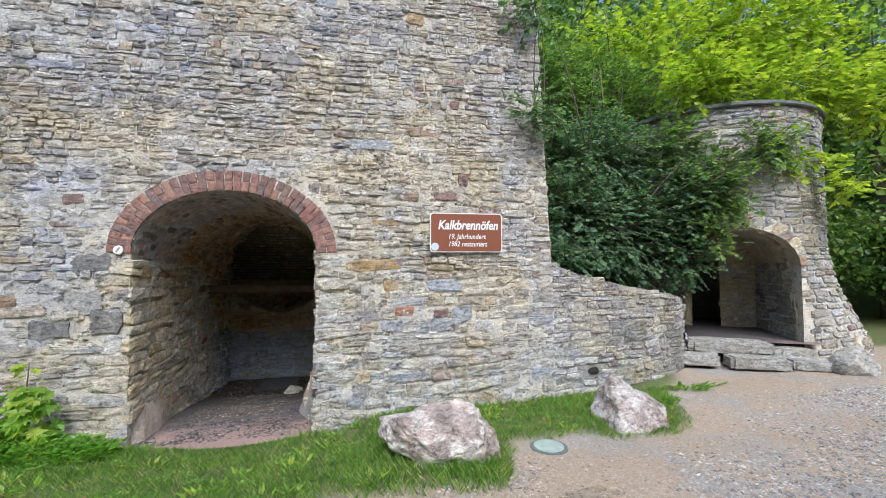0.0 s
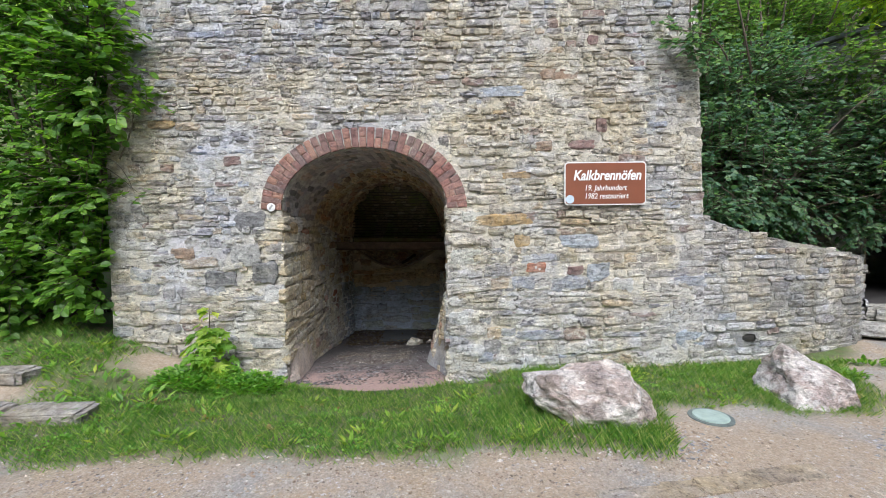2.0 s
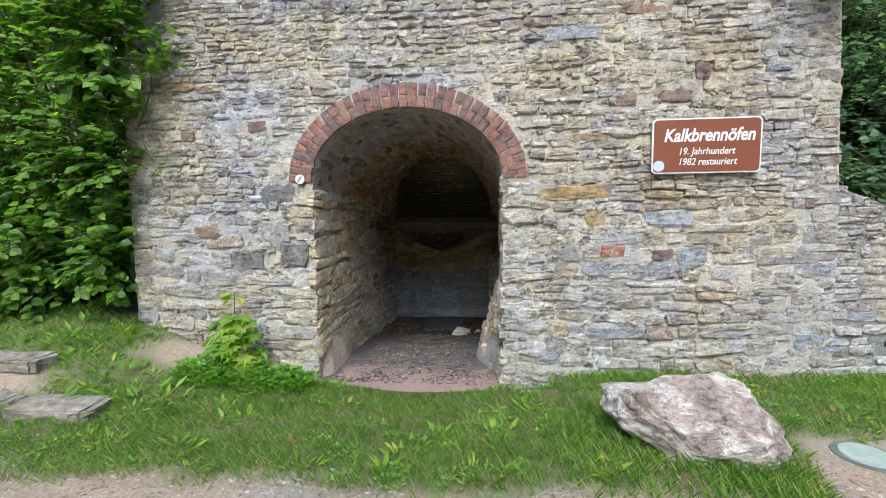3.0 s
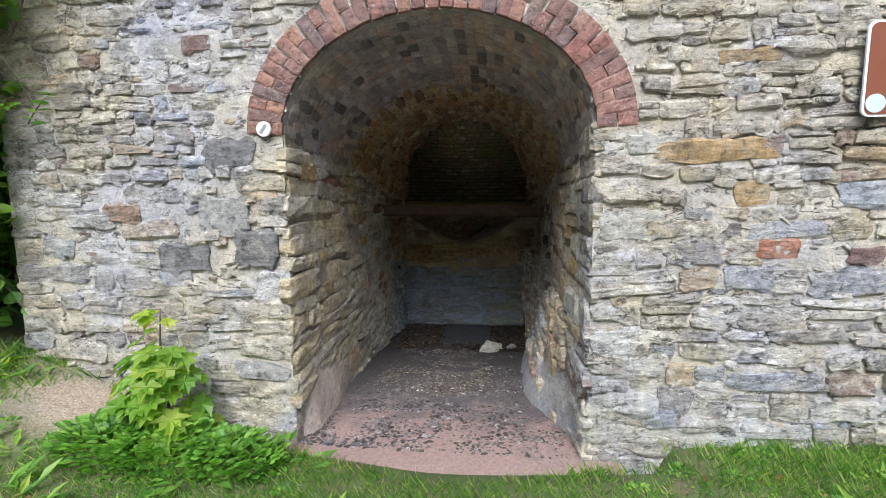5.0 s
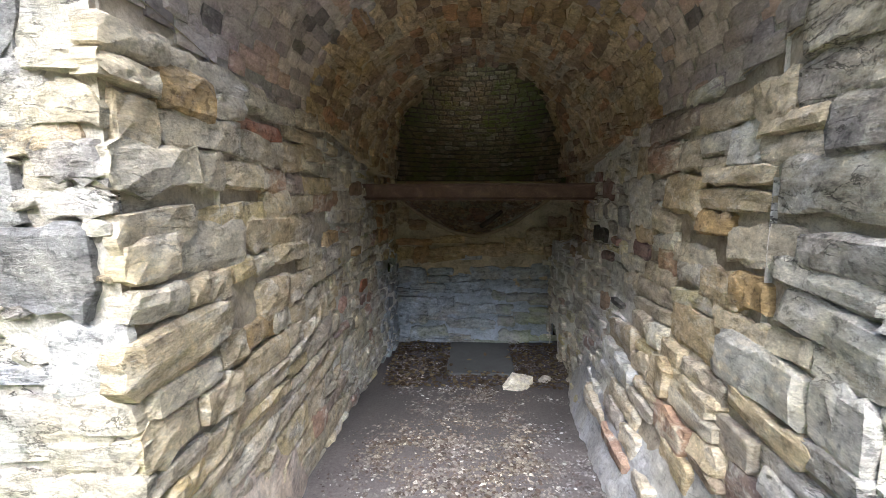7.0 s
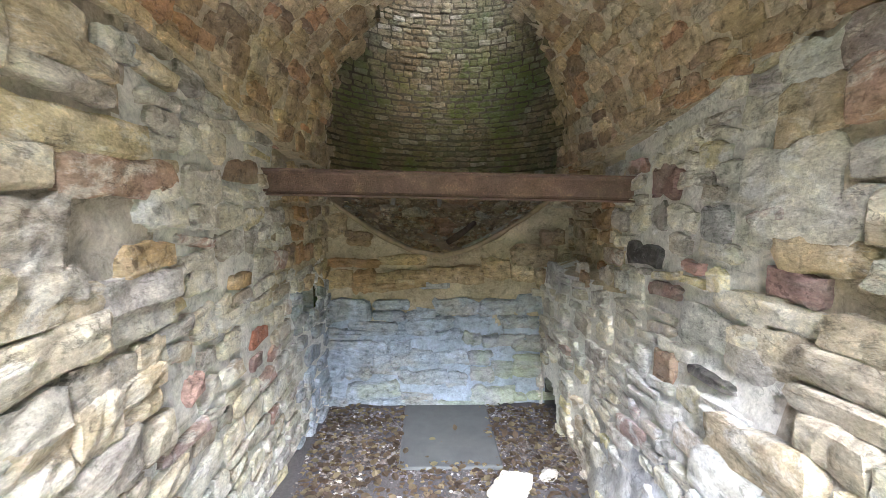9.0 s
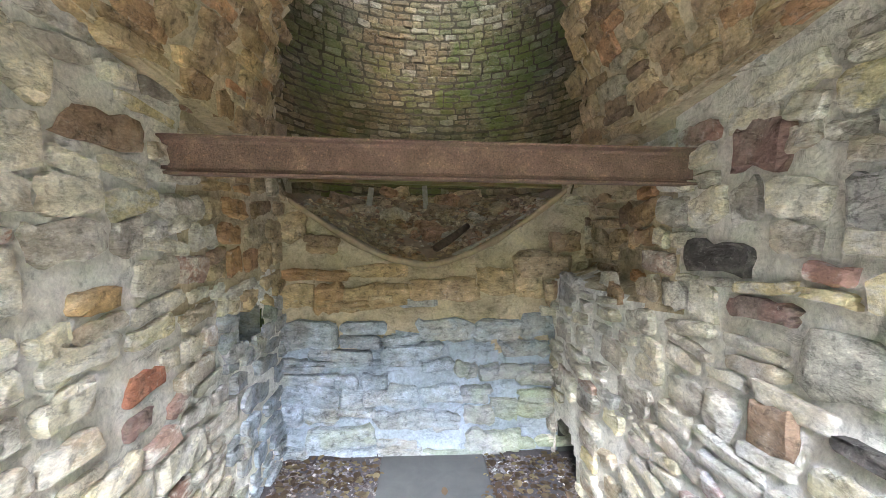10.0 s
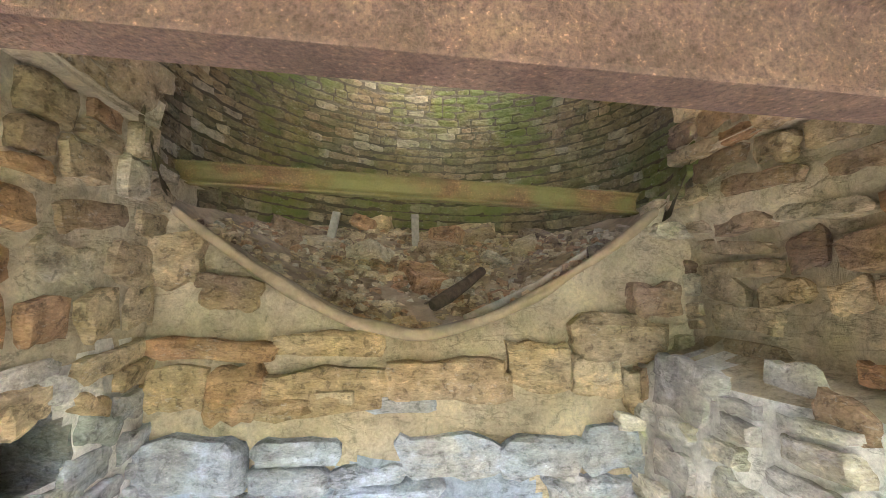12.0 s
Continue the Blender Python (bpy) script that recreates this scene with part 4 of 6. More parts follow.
st = courses(rng, 0, LEN[-1], -0.3, 1.8, (0.07, 0.15), (0.14, 0.42), lambda u, v, w, h: v + h * 0.5 < low_top(u) + 0.05 and not (abs(u - 0.76) < w * 0.4 + 0.08 and abs(v - 0.2) < 0.06 + h * 0.3))
lay(low_wall, "stone", st, lambda u, v: (low_at(u)[0] - low_at(u)[2] * 0.005 + Z * v, low_at(u)[1], Z, low_at(u)[2]), RUBBLE, M_WEATHERED, 0.05, 72, near=lambda u, v: u + v, most=260,
    mats=lambda u, v, r: M_FACADE if u < 0.9 + 0.7 * r.random() else M_WEATHERED)
# no real opening: a thin block painted black for the drain hole's shade
m_hole_shade = plain("hollow_shade", (0.03, 0.028, 0.025), 1.0, 0, 0.3, 10, 0)
part("drain_hollow", box_bm((0.20, 0.03, 0.10), 0.03, tuple(low_at(0.76)[0] + Z * 0.2)), m_hole_shade, low_wall, "thin black block painting the shade of a drain hole")
# earth behind the low wall
m_bank, nt, b = material("bank_earth")
pos = position(nt)
nt.links.new(ramp(nt, noise_tex(nt, 6, 8, 0.7, pos, 0.4), [(0.35, (0.07, 0.05, 0.03)), (0.5, (0.06, 0.075, 0.03)), (0.7, (0.10, 0.15, 0.045))]), b.inputs["Base Color"])
b.inputs["Roughness"].default_value = 0.95
bump(nt, b, noise_tex(nt, 30, 8, 0.8, pos), 0.8, 0.04)


def bank(u, t):
    p, d, n = low_at(u)
    q = p - n * 0.3
    z = low_top(u) - 0.03
    far = Vector((max(3.1, p.x - 0.5 * u), 12.5, 0))
    r = q.lerp(far, t)
    return (r.x, r.y, z + (2.6 - z) * smoothstep(0.1, 1.0, t) + 0.08 * wobble(u, t * 5, 3, 1.5))


tagged(link_mesh("ground_bank", grid_mesh("ground_bank", us, [i / 16 for i in range(17)], bank), m_bank), "earth bank with low green growth behind the wall", "bank", kind="structure")

# ---- second kiln: a round tower ----
tower = tagged(empty("wall_tower"), "round rubble kiln tower with an arched doorway", "kiln", kind="structure")
TC, TH = Vector((8.5, 8.4, 0)), 4.75
TA = Vector((-0.50, -0.866, 0))
TS = Vector((0.866, -0.50, 0))
T_HALF, T_FLOOR, T_SPRING, T_RISE = 0.93, 0.36, 1.72, 0.72


def tower_r(a, z):
    flare = 0.62 * smoothstep(2.4, -0.2, z) ** 1.4 * (0.35 + 0.65 * smoothstep(0.1, 1.2, a))
    return 2.16 + flare + 0.02 * wobble(a * 2, z, 8, 1.5)


def tower_point(a, z):
    """a: angle from the doorway's axis, toward the right as one faces it."""
    d = TA * math.cos(a) + TS * math.sin(a)
    return TC + d * tower_r(a, z) + Z * z


def tower_open(a, z):
    if math.cos(a) < 0:
        return False
    s = math.sin(a) * tower_r(a, z)
    return abs(s) < T_HALF and z < T_SPRING + T_RISE * math.sqrt(max(0.0, 1 - (s / T_HALF) ** 2))


aa = [-math.pi + math.tau * i / 140 for i in range(141)]
tz = [-0.4 + 0.07 * i for i in range(89)]
link_mesh("mortar_bed", grid_mesh("mortar_bed", aa, tz, tower_point, keep=lambda a, z: not tower_open(a, z) and z < TH), M_MORTAR, tower)


def place_tower(u, v):
    a = u / 2.2
    p = tower_point(a, v)
    t = (tower_point(a + 0.01, v) - p).normalized()
    up = (tower_point(a, v + 0.02) - p).normalized()
    return p, t, up, t.cross(up)


rng = random.Random(81)
st = courses(rng, -3.4, 4.6, -0.2, TH, (0.08, 0.17), (0.18, 0.5), lambda u, v, w, h: not any(tower_open((u + k * w * 0.4) / 2.2, v - h * 0.2) for k in (-1, 0, 1)))
M_TOWER = stone_material("tower_stone", GREYS, (0.26, 0.27, 0.23), 0.7, 0.8, wash=((0.44, 0.44, 0.41), 0.54, 0.68, 3.0))
lay(tower, "stone", st, place_tower, RUBBLE, M_TOWER, 0.06, 82, near=lambda u, v: abs(u - 0.6) + abs(v - 1.4), most=240)
# voussoirs of the doorway
for k in range(17):
    a = math.pi * (k + 0.5) / 17
    s, z = -math.cos(a) * (T_HALF + 0.16), T_SPRING + math.sin(a) * (T_RISE + 0.16)
    ang = math.asin(max(-1, min(1, s / 2.25)))
    p = tower_point(ang, z)
    radial = (TS * -math.cos(a) + Z * math.sin(a)).normalized()
    t = TA.cross(radial)
    m4 = Matrix((radial * 0.34, t * 0.19, TA * 0.08)).transposed().to_4x4()
    if m4.determinant() < 0:
        m4 = Matrix((radial * 0.34, -t * 0.19, TA * 0.08)).transposed().to_4x4()
    m4.translation = p
    link_mesh("voussoir", mesh_of("voussoir", *SLABBY[k % len(SLABBY)]), M_WARM, tower).matrix_basis = m4
# passage behind the doorway
depth = [2.35, 1.9, 1.4, 0.9, 0.3]
for side in (-1, 1):
    link_mesh("reveal", grid_mesh("reveal", depth, [0.2, 0.9, T_SPRING + 0.05], lambda d, z, side=side: tuple(TC + TA * d + TS * side * T_HALF + Z * z), flip=side > 0), M_MORTAR, tower)
    rng = random.Random(90 + side)
    st = courses(rng, 0.3, 2.15, T_FLOOR, T_SPRING + 0.05, (0.1, 0.18), (0.2, 0.5))
    lay(tower, "stone", st, lambda u, v, side=side: (TC + TA * u + TS * side * T_HALF + Z * v, TA * side, Z, TS * -side), SLABBY, M_TOWER, 0.04, 95 + side)
link_mesh("passage_vault", grid_mesh("passage_vault", depth, [math.pi * i / 16 for i in range(17)], lambda d, a: tuple(TC + TA * d + TS * (-math.cos(a) * T_HALF) + Z * (T_SPRING + math.sin(a) * T_RISE))), M_MORTAR_OCHRE, tower)
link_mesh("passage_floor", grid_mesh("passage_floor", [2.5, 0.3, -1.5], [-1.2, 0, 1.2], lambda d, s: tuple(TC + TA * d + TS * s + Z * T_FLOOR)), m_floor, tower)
inner_wall = [(-1.0, 0.3), (-0.35, 0.3), (-0.35, 1.85), (0.22, 1.85), (0.22, 0.3), (1.0, 0.3), (1.0, 2.6), (-1.0, 2.6)]
link_mesh("inner_wall", mesh_of("inner_wall", [tuple(TC + TA * 0.3 + TS * s + Z * z) for s, z in inner_wall], [(0, 1, 2, 7), (2, 3, 6, 7), (3, 4, 5, 6)]), M_MORTAR_OCHRE, tower)
rng = random.Random(99)
st = courses(rng, -0.95, 0.95, 0.36, 2.4, (0.09, 0.18), (0.16, 0.4), lambda u, v, w, h: not (-0.35 - w * 0.4 < u < 0.22 + w * 0.4 and v < 1.9))
lay(tower, "stone", st, lambda u, v: (TC + TA * 0.3 + TS * u + Z * v, TS, Z, TA), SLABBY, M_WARM, 0.04, 98)
# slab roof with overhang
m_slate = plain("dark_roof_edge", (0.10, 0.105, 0.105), 0.8, 0, 0.4, 8, 0.4)
bm = bmesh.new()
bmesh.ops.create_cone(bm, cap_ends=True, segments=64, radius1=2.27, radius2=2.22, depth=0.10, matrix=Matrix.Translation(TC + Z * (TH + 0.065)))
bmesh.ops.bevel(bm, geom=[e for e in bm.edges if len(e.link_faces) == 2 and e.calc_face_angle(0) > 0.8], offset=0.02, segments=1, affect="EDGES")
part("roof_slab", bm, m_slate, tower, "dark grey roof slab with a thin overhang")

# ---- rocks ----
M_BOULDER = stone_material("boulder_limestone", [(0.0, (0.50, 0.41, 0.375))], (0.27, 0.235, 0.215), 2.5, 0.7, wash=((0.72, 0.675, 0.645), 0.46, 0.55, 3.0), hue=0.2)
M_STEP = stone_material("step_stone", [(0.0, (0.32, 0.28, 0.24)), (0.5, (0.37, 0.34, 0.30))], (0.26, 0.22, 0.17), 4.0, 0.6, wash=((0.46, 0.42, 0.36), 0.48, 0.6, 6.0), dirt=0.5)
M_PAVER = stone_material("paver_stone", [(0.0, (0.42, 0.36, 0.29)), (0.5, (0.36, 0.31, 0.26))], (0.38, 0.31, 0.23), 3.0, 0.5)
M_SLAB = stone_material("slab_stone", [(0.0, (0.46, 0.44, 0.40)), (0.5, (0.40, 0.385, 0.35))], (0.34, 0.33, 0.28), 1.5, 0.5, wash=((0.56, 0.55, 0.52), 0.48, 0.6, 3.0), hue=0.3)


def rock_bm(seed, size, cuts=9, detail=4, rough=0.05, faces=()):
    rng = random.Random(seed)
    bm = bmesh.new()
    bmesh.ops.create_icosphere(bm, subdivisions=detail, radius=1.0)
    planes = []
    for nx, ny, nz, d in faces:
        planes.append((Vector((nx, ny, nz)).normalized(), d))
    for _ in range(0 if faces else cuts):
        n = Vector((rng.uniform(-1, 1), rng.uniform(-1, 1), rng.uniform(-0.6, 1))).normalized()
        planes.append((n, rng.uniform(0.55, 0.8)))
    for v in bm.verts:
        p = v.co.copy()
        for n, d in planes:
            k = p.dot(n) - d
            if k > 0:
                p -= n * k * 0.97
        p += p.normalized() * rough * (noise.noise(p * 2.4 + Vector((seed, 0, 0))) + 0.6 * noise.noise(p * 6 + Vector((seed, 0, 0))) + 0.3 * noise.noise(p * 14))
        v.co = Vector((p.x * size[0], p.y * size[1], p.z * size[2]))
    return bm


def rock(name, seed, at, size, turn, mat, label, category="boulder", sink=0.3, cuts=9, detail=4, faces=()):
    ob = part(name, rock_bm(seed, size, cuts, detail, 0.10 if faces else 0.05, faces), mat)
    ob.matrix_world = pose(at[0], at[1], at[2] + size[2] * (0.72 - sink), *turn)
    return tagged(ob, label, category)


rock("boulder", 4, (1.15, 3.97, ground_z(1.12, 4.0)), (0.64, 0.48, 0.46), (0, 4, -14), M_BOULDER, "pinkish grey limestone boulder lying in the grass", sink=0.30, detail=5,
     faces=((0.25, -0.2, 1, 0.60), (0.15, -1, 0.55, 0.5), (1, -0.15, 0.55, 0.66), (-0.6, -0.3, -0.75, 0.60), (-0.9, -0.45, 0.25, 0.74), (0.65, -0.75, -0.1, 0.66), (-0.45, -0.75, -0.15, 0.58), (-0.4, 0.2, 0.9, 0.56), (0, 1, 0.3, 0.6), (0.25, -0.8, -0.5, 0.6)))
rock("boulder", 9, (3.58, 4.45, ground_z(3.55, 4.45)), (0.47, 0.42, 0.41), (0, 0, -12), M_BOULDER, "pale pointed limestone boulder at the gravel's edge", sink=0.42, detail=5,
     faces=((0.55, -0.15, 0.85, 0.50), (-0.95, -0.25, 0.3, 0.62), (0.05, -1, 0.45, 0.55), (-0.4, -0.7, 0.65, 0.62), (0.9, -0.4, 0.35, 0.72), (0, 1, 0.4, 0.6), (0.4, -0.85, 0.05, 0.68)))
rock("boulder", 15, (8.25, 5.2, ground_z(8.25, 5.2)), (0.46, 0.36, 0.30), (0, -8, 15), M_SLAB, "grey weathered boulder before the round tower", cuts=10)
rock("boulder", 21, (10.6, 6.9, ground_z(10.6, 6.9)), (0.5, 0.4, 0.25), (0, 5, 40), M_SLAB, "flat grey boulder beside the round tower", cuts=8)
rock("rock", 23, (-0.74, 8.36, floor_z(8.4)), (0.19, 0.13, 0.13), (0, 10, 20), M_PALE, "pale loose stone on the tunnel floor", "stone", sink=0.35, detail=4,
     faces=((0.15, -0.3, 1, 0.42), (-0.7, -0.7, 0.25, 0.6), (0.8, -0.6, 0.15, 0.55), (0.1, -1, 0.1, 0.62), (0, 1, 0.3, 0.6), (-0.9, 0.4, 0.3, 0.7)))
rock("rock", 25, (-0.46, 8.55, floor_z(8.5)), (0.08, 0.06, 0.05), (0, 0, 50), M_PALE, "small loose stone on the tunnel floor", "stone", sink=0.3, cuts=6, detail=3)



def slab_bm(seed, size):
    """A flat quarried slab: broken outline, worn top edge."""
    rng = random.Random(seed)
    bm = bmesh.new()
    bmesh.ops.create_cube(bm, size=2.0)
    bmesh.ops.bevel(bm, geom=bm.edges[:], offset=0.16, segments=2, affect="EDGES")
    bmesh.ops.subdivide_edges(bm, edges=bm.edges[:], cuts=3, use_grid_fill=True)
    o = Vector((seed * 1.7, 0, 0))
    for v in bm.verts:
        p = v.co.copy()
        p.x *= 1 + 0.16 * noise.noise(Vector((0, p.y * 1.1, seed))) + 0.05 * noise.noise(p * 3 + o)
        p.y *= 1 + 0.22 * noise.noise(Vector((p.x * 1.1, 0, seed))) + 0.07 * noise.noise(p * 3 + o)
        p.z *= 1 + 0.25 * noise.noise(Vector((p.x, p.y, seed)) * 1.3)
        p += Vector((0, 0, 0.12 * noise.noise(p * 4 + o)))
        v.co = Vector((p.x * size[0], p.y * size[1], p.z * size[2]))
    return bm


# stone steps on the grass slope and before the tower
for seed, x, y, z, sx, sy, sz, rz, label in ((31, -3.86, 4.02, 0.0, 0.34, 0.15, 0.06, 6, "low step of flat grey stone in the grass"), (32, -4.85, 4.45, 0.13, 0.40, 0.14, 0.06, 4, "low step of flat brown stone in the grass"), (33, -4.6, 3.96, 0.05, 0.38, 0.16, 0.06, -4, "low step of flat grey stone in the grass")):
    tagged(part("stone_step", slab_bm(seed, (sx, sy, sz)), M_STEP), label, "step", "steps on the slope").matrix_world = pose(x, y, ground_z(x, y) + sz * 0.2, 2, 3, rz)
out = [(2.42, -0.30, 0.27, 0.95, 0.45, 0.14, "wide flat threshold slab of the tower"), (2.46, 0.62, 0.22, 0.45, 0.36, 0.11, "worn threshold slab of the tower"),
       (2.9, -0.95, 0.10, 0.55, 0.34, 0.12, "worn step slab before the tower"), (2.94, 0.0, 0.09, 0.62, 0.34, 0.13, "worn step slab before the tower"), (2.86, 0.78, 0.09, 0.42, 0.32, 0.11, "worn step slab before the tower")]
for k, (d, s, z, sx, sy, sz, label) in enumerate(out):
    p = TC + TA * d + TS * s
    tagged(part("stone_step", slab_bm(40 + k, (sx * 0.7, sy * 0.62, sz * 0.75)), M_SLAB), label, "step", "steps of the tower").matrix_world = pose(p.x, p.y, z, 0, 0, -30)

# flush paving stones along the edge of the path
for k in range(7):
    x, y = 0.92 + 0.235 * k, 2.77 + 0.042 * k + 0.02 * wobble(k, 0, 0, 1.7)
    tagged(part("paving_stone", slab_bm(60 + k, (0.125, 0.085, 0.03)), M_PAVER), "worn tan paving stone set flush in the gravel", "paving stone", "paving stones of the path").matrix_world = pose(x, y, ground_z(x, y) - 0.012, 0, 0, 8 + 6 * wobble(k, 3, 0, 2.1))

# ---- brown sign ----
m_sign = plain("sign_brown", (0.22, 0.075, 0.04), 0.4, 0, 0.08, 3, 0.0)
m_white = plain("sign_white", (0.80, 0.80, 0.80), 0.45, 0, 0.05, 5, 0.0)
m_steel = plain("galvanised_steel", (0.45, 0.46, 0.47), 0.45, 0.8, 0.15, 12, 0.05)
m_sticker = plain("sticker_blue", (0.55, 0.66, 0.76), 0.5, 0, 0.1, 30, 0.0)


def rounded_plate(w, h, r, t, seg=6):
    bm = bmesh.new()
    pts = []
    for cx, cz, a0 in ((w / 2 - r, h / 2 - r, 0), (-w / 2 + r, h / 2 - r, 90), (-w / 2 + r, -h / 2 + r, 180), (w / 2 - r, -h / 2 + r, 270)):
        for i in range(seg + 1):
            a = radians(a0 + 90 * i / seg)
            pts.append(bm.verts.new((cx + r * math.cos(a), 0, cz + r * math.sin(a))))
    f = bm.faces.new(pts)
    ext = bmesh.ops.extrude_face_region(bm, geom=[f])
    bmesh.ops.translate(bm, verts=[g for g in ext["geom"] if isinstance(g, bmesh.types.BMVert)], vec=(0, t, 0))
    bmesh.ops.recalc_face_normals(bm, faces=bm.faces[:])
    return bm


def lettering(body, size, shear, bold, width, at, mat, parent, label):
    cu = bpy.data.curves.new("lettering", "FONT")
    cu.body, cu.size, cu.shear, cu.offset, cu.extrude = body, size, shear, bold, 0.001
    cu.align_x, cu.align_y = "CENTER", "CENTER"
    tmp = bpy.data.objects.new("lettering_curve", cu)
    scene.collection.objects.link(tmp)
    bpy.context.view_layer.update()
    me = bpy.data.meshes.new_from_object(tmp.evaluated_get(bpy.context.evaluated_depsgraph_get()))
    bpy.data.objects.remove(tmp)
    xs2 = [v.co.x for v in me.vertices]
    k = width / (max(xs2) - min(xs2))
    for v in me.vertices:
        v.co.x *= k
    ob = link_mesh("lettering", me, mat, parent, label)
    ob.matrix_basis = pose(*at, 90, 0, 0)
    return ob


sign = tagged(empty("information_sign", pose(1.82, FACE - 0.075, 2.195, 0, 0, 0)), "brown sign with white border and words, fixed on the wall", "sign")
part("border", rounded_plate(1.0, 0.525, 0.045, 0.012), m_white, sign, "white border")
panel = part("panel", rounded_plate(0.972, 0.497, 0.036, 0.006), m_sign, sign, "brown panel")
panel.matrix_basis = pose(0, -0.005, 0)
lettering("Kalkbrennöfen", 0.17, 0.22, 0.0044, 0.83, (0.02, -0.0015, 0.095), m_white, panel, "bold white slanted lettering")
lettering("19. Jahrhundert", 0.095, 0.2, 0.001, 0.51, (0.0, -0.0015, -0.055), m_white, panel, "small white slanted lettering")
lettering("1982 restauriert", 0.095, 0.2, 0.001, 0.53, (0.01, -0.0015, -0.155), m_white, panel, "small white slanted lettering")
bm = bmesh.new()
bmesh.ops.create_cone(bm, cap_ends=True, segments=32, radius1=0.052, radius2=0.052, depth=0.003, matrix=pose(-0.435, -0.0015, -0.19, 90, 0, 0))
part("round_sticker", bm, m_sticker, panel, "pale blue round sticker")
for x in (-0.42, 0.42):
    for z in (-0.16, 0.16):
        part("bracket", box_bm((0.04, 0.08, 0.04), 0.004, (x, 0.05, z)), m_steel, sign)
# round trail marker
marker = tagged(empty("trail_marker", pose(-2.29, FACE - 0.045, 1.955)), "white round trail marker with a grey figure on the arch", "marker")
bm = bmesh.new()
bmesh.ops.create_cone(bm, cap_ends=True, segments=32, radius1=0.052, radius2=0.049, depth=0.012, matrix=pose(0, 0, 0, 90, 0, 0))
plate = part("plate", bm, m_white, marker)
part("figure", box_bm((0.022, 0.003, 0.07), 0.001, (0.0, -0.0075, 0.0)), m_steel, plate, "grey slanted bar").matrix_basis = pose(0, 0, 0, 0, 35, 0)

# ---- shaft cover in the gravel ----
m_iron = plain("cover_iron", (0.16, 0.19, 0.18), 0.7, 0.3, 0.3, 15, 0.3)
m_cover = plain("cover_concrete", (0.34, 0.42, 0.38), 0.85, 0, 0.2, 10, 0.3)
cover = tagged(empty("manhole_cover", pose(2.31, 4.02, -0.155, 0, 0, 20)), "round manhole cover with a pale green concrete filling", "manhole cover")
bm = bmesh.new()
bmesh.ops.create_cone(bm, cap_ends=True, segments=40, radius1=0.20, radius2=0.19, depth=0.06)
lid_rim = part("rim", bm, m_iron, cover, "dark iron rim")
bm = bmesh.new()
bmesh.ops.create_cone(bm, cap_ends=True, segments=40, radius1=0.155, radius2=0.15, depth=0.012, matrix=Matrix.Translation((0, 0, 0.035)))
part("filling", bm, m_cover, lid_rim, "pale green concrete filling")

# ---- steel beams ----


def rust_material(name, base, light, moss=None):
    m, nt, b = material(name)
    pos = position(nt)
    n1, n2 = noise_tex(nt, 9, 8, 0.7, pos, 0.5), noise_tex(nt, 130, 4, 0.7, pos)
    c = ramp(nt, n1, [(0.3, tuple(q * 0.6 for q in base)), (0.55, base), (0.75, light)])
    c = mixed(nt, 0.7, c, ramp(nt, n2, [(0.32, (0.35, 0.33, 0.32)), (0.5, (1.0, 0.96, 0.92)), (0.62, (1.3, 1.2, 1.1)), (0.7, (3.2, 2.8, 2.3))]), "MULTIPLY")
    if moss:
        c = mixed(nt, ramp(nt, noise_tex(nt, 4, 5, 0.6, pos), [(0.4, (0, 0, 0)), (0.6, (0.8, 0.8, 0.8))]), c, moss)
    nt.links.new(c, b.inputs["Base Color"])
    b.inputs["Roughness"].default_value = 0.75
    b.inputs["Metallic"].default_value = 0.15
    bump(nt, b, n2, 0.8, 0.012)
    return m


M_RUST = rust_material("rusty_steel", (0.18, 0.122, 0.104), (0.30, 0.21, 0.16))
M_RUST_MOSS = rust_material("mossy_rusty_steel", (0.24, 0.16, 0.09), (0.34, 0.26, 0.14), (0.22, 0.23, 0.09))


def beam(name, length, height, width, at, turn, mat, label):
    """A rolled steel joist along x: web, flanges, rounded root."""
    prof = [(-width / 2, -height / 2), (width / 2, -height / 2), (width / 2, -height / 2 + 0.009), (0.012, -height / 2 + 0.018), (0.004, -height / 2 + 0.03), (0.004, height / 2 - 0.03), (0.012, height / 2 - 0.018),
            (width / 2, height / 2 - 0.009), (width / 2, height / 2), (-width / 2, height / 2), (-width / 2, height / 2 - 0.009), (-0.012, height / 2 - 0.018), (-0.004, height / 2 - 0.03), (-0.004, -height / 2 + 0.03), (-0.012, -height / 2 + 0.018), (-width / 2, -height / 2 + 0.009)]
    n = len(prof)
    rings = 24
    verts = [(length * (k / rings - 0.5), y + 0.002 * wobble(k * 0.7, y * 9, z * 9, 1), z) for k in range(rings + 1) for y, z in prof]
    faces = [(k * n + i, k * n + (i + 1) % n, (k + 1) * n + (i + 1) % n, (k + 1) * n + i) for k in range(rings) for i in range(n)]
    faces += [tuple(range(n))[::-1], tuple(rings * n + i for i in range(n))]
    me = mesh_of(name, verts, faces)
    ob = link_mesh(name, me, mat)
    ob.matrix_world = pose(*at, *turn)
    return tagged(ob, label, "beam")


beam("steel_beam", 2.36, 0.16, 0.08, (CX - 0.02, 8.43, 1.347), (0, 0.5, 0), M_RUST, "rusty steel beam spanning the tunnel between its walls")
beam("steel_beam", 2.16, 0.10, 0.06, (CX - 0.06, 9.86, 1.43), (0, 0.9, 0), M_RUST_MOSS, "mossy rusty steel beam across the hearth")

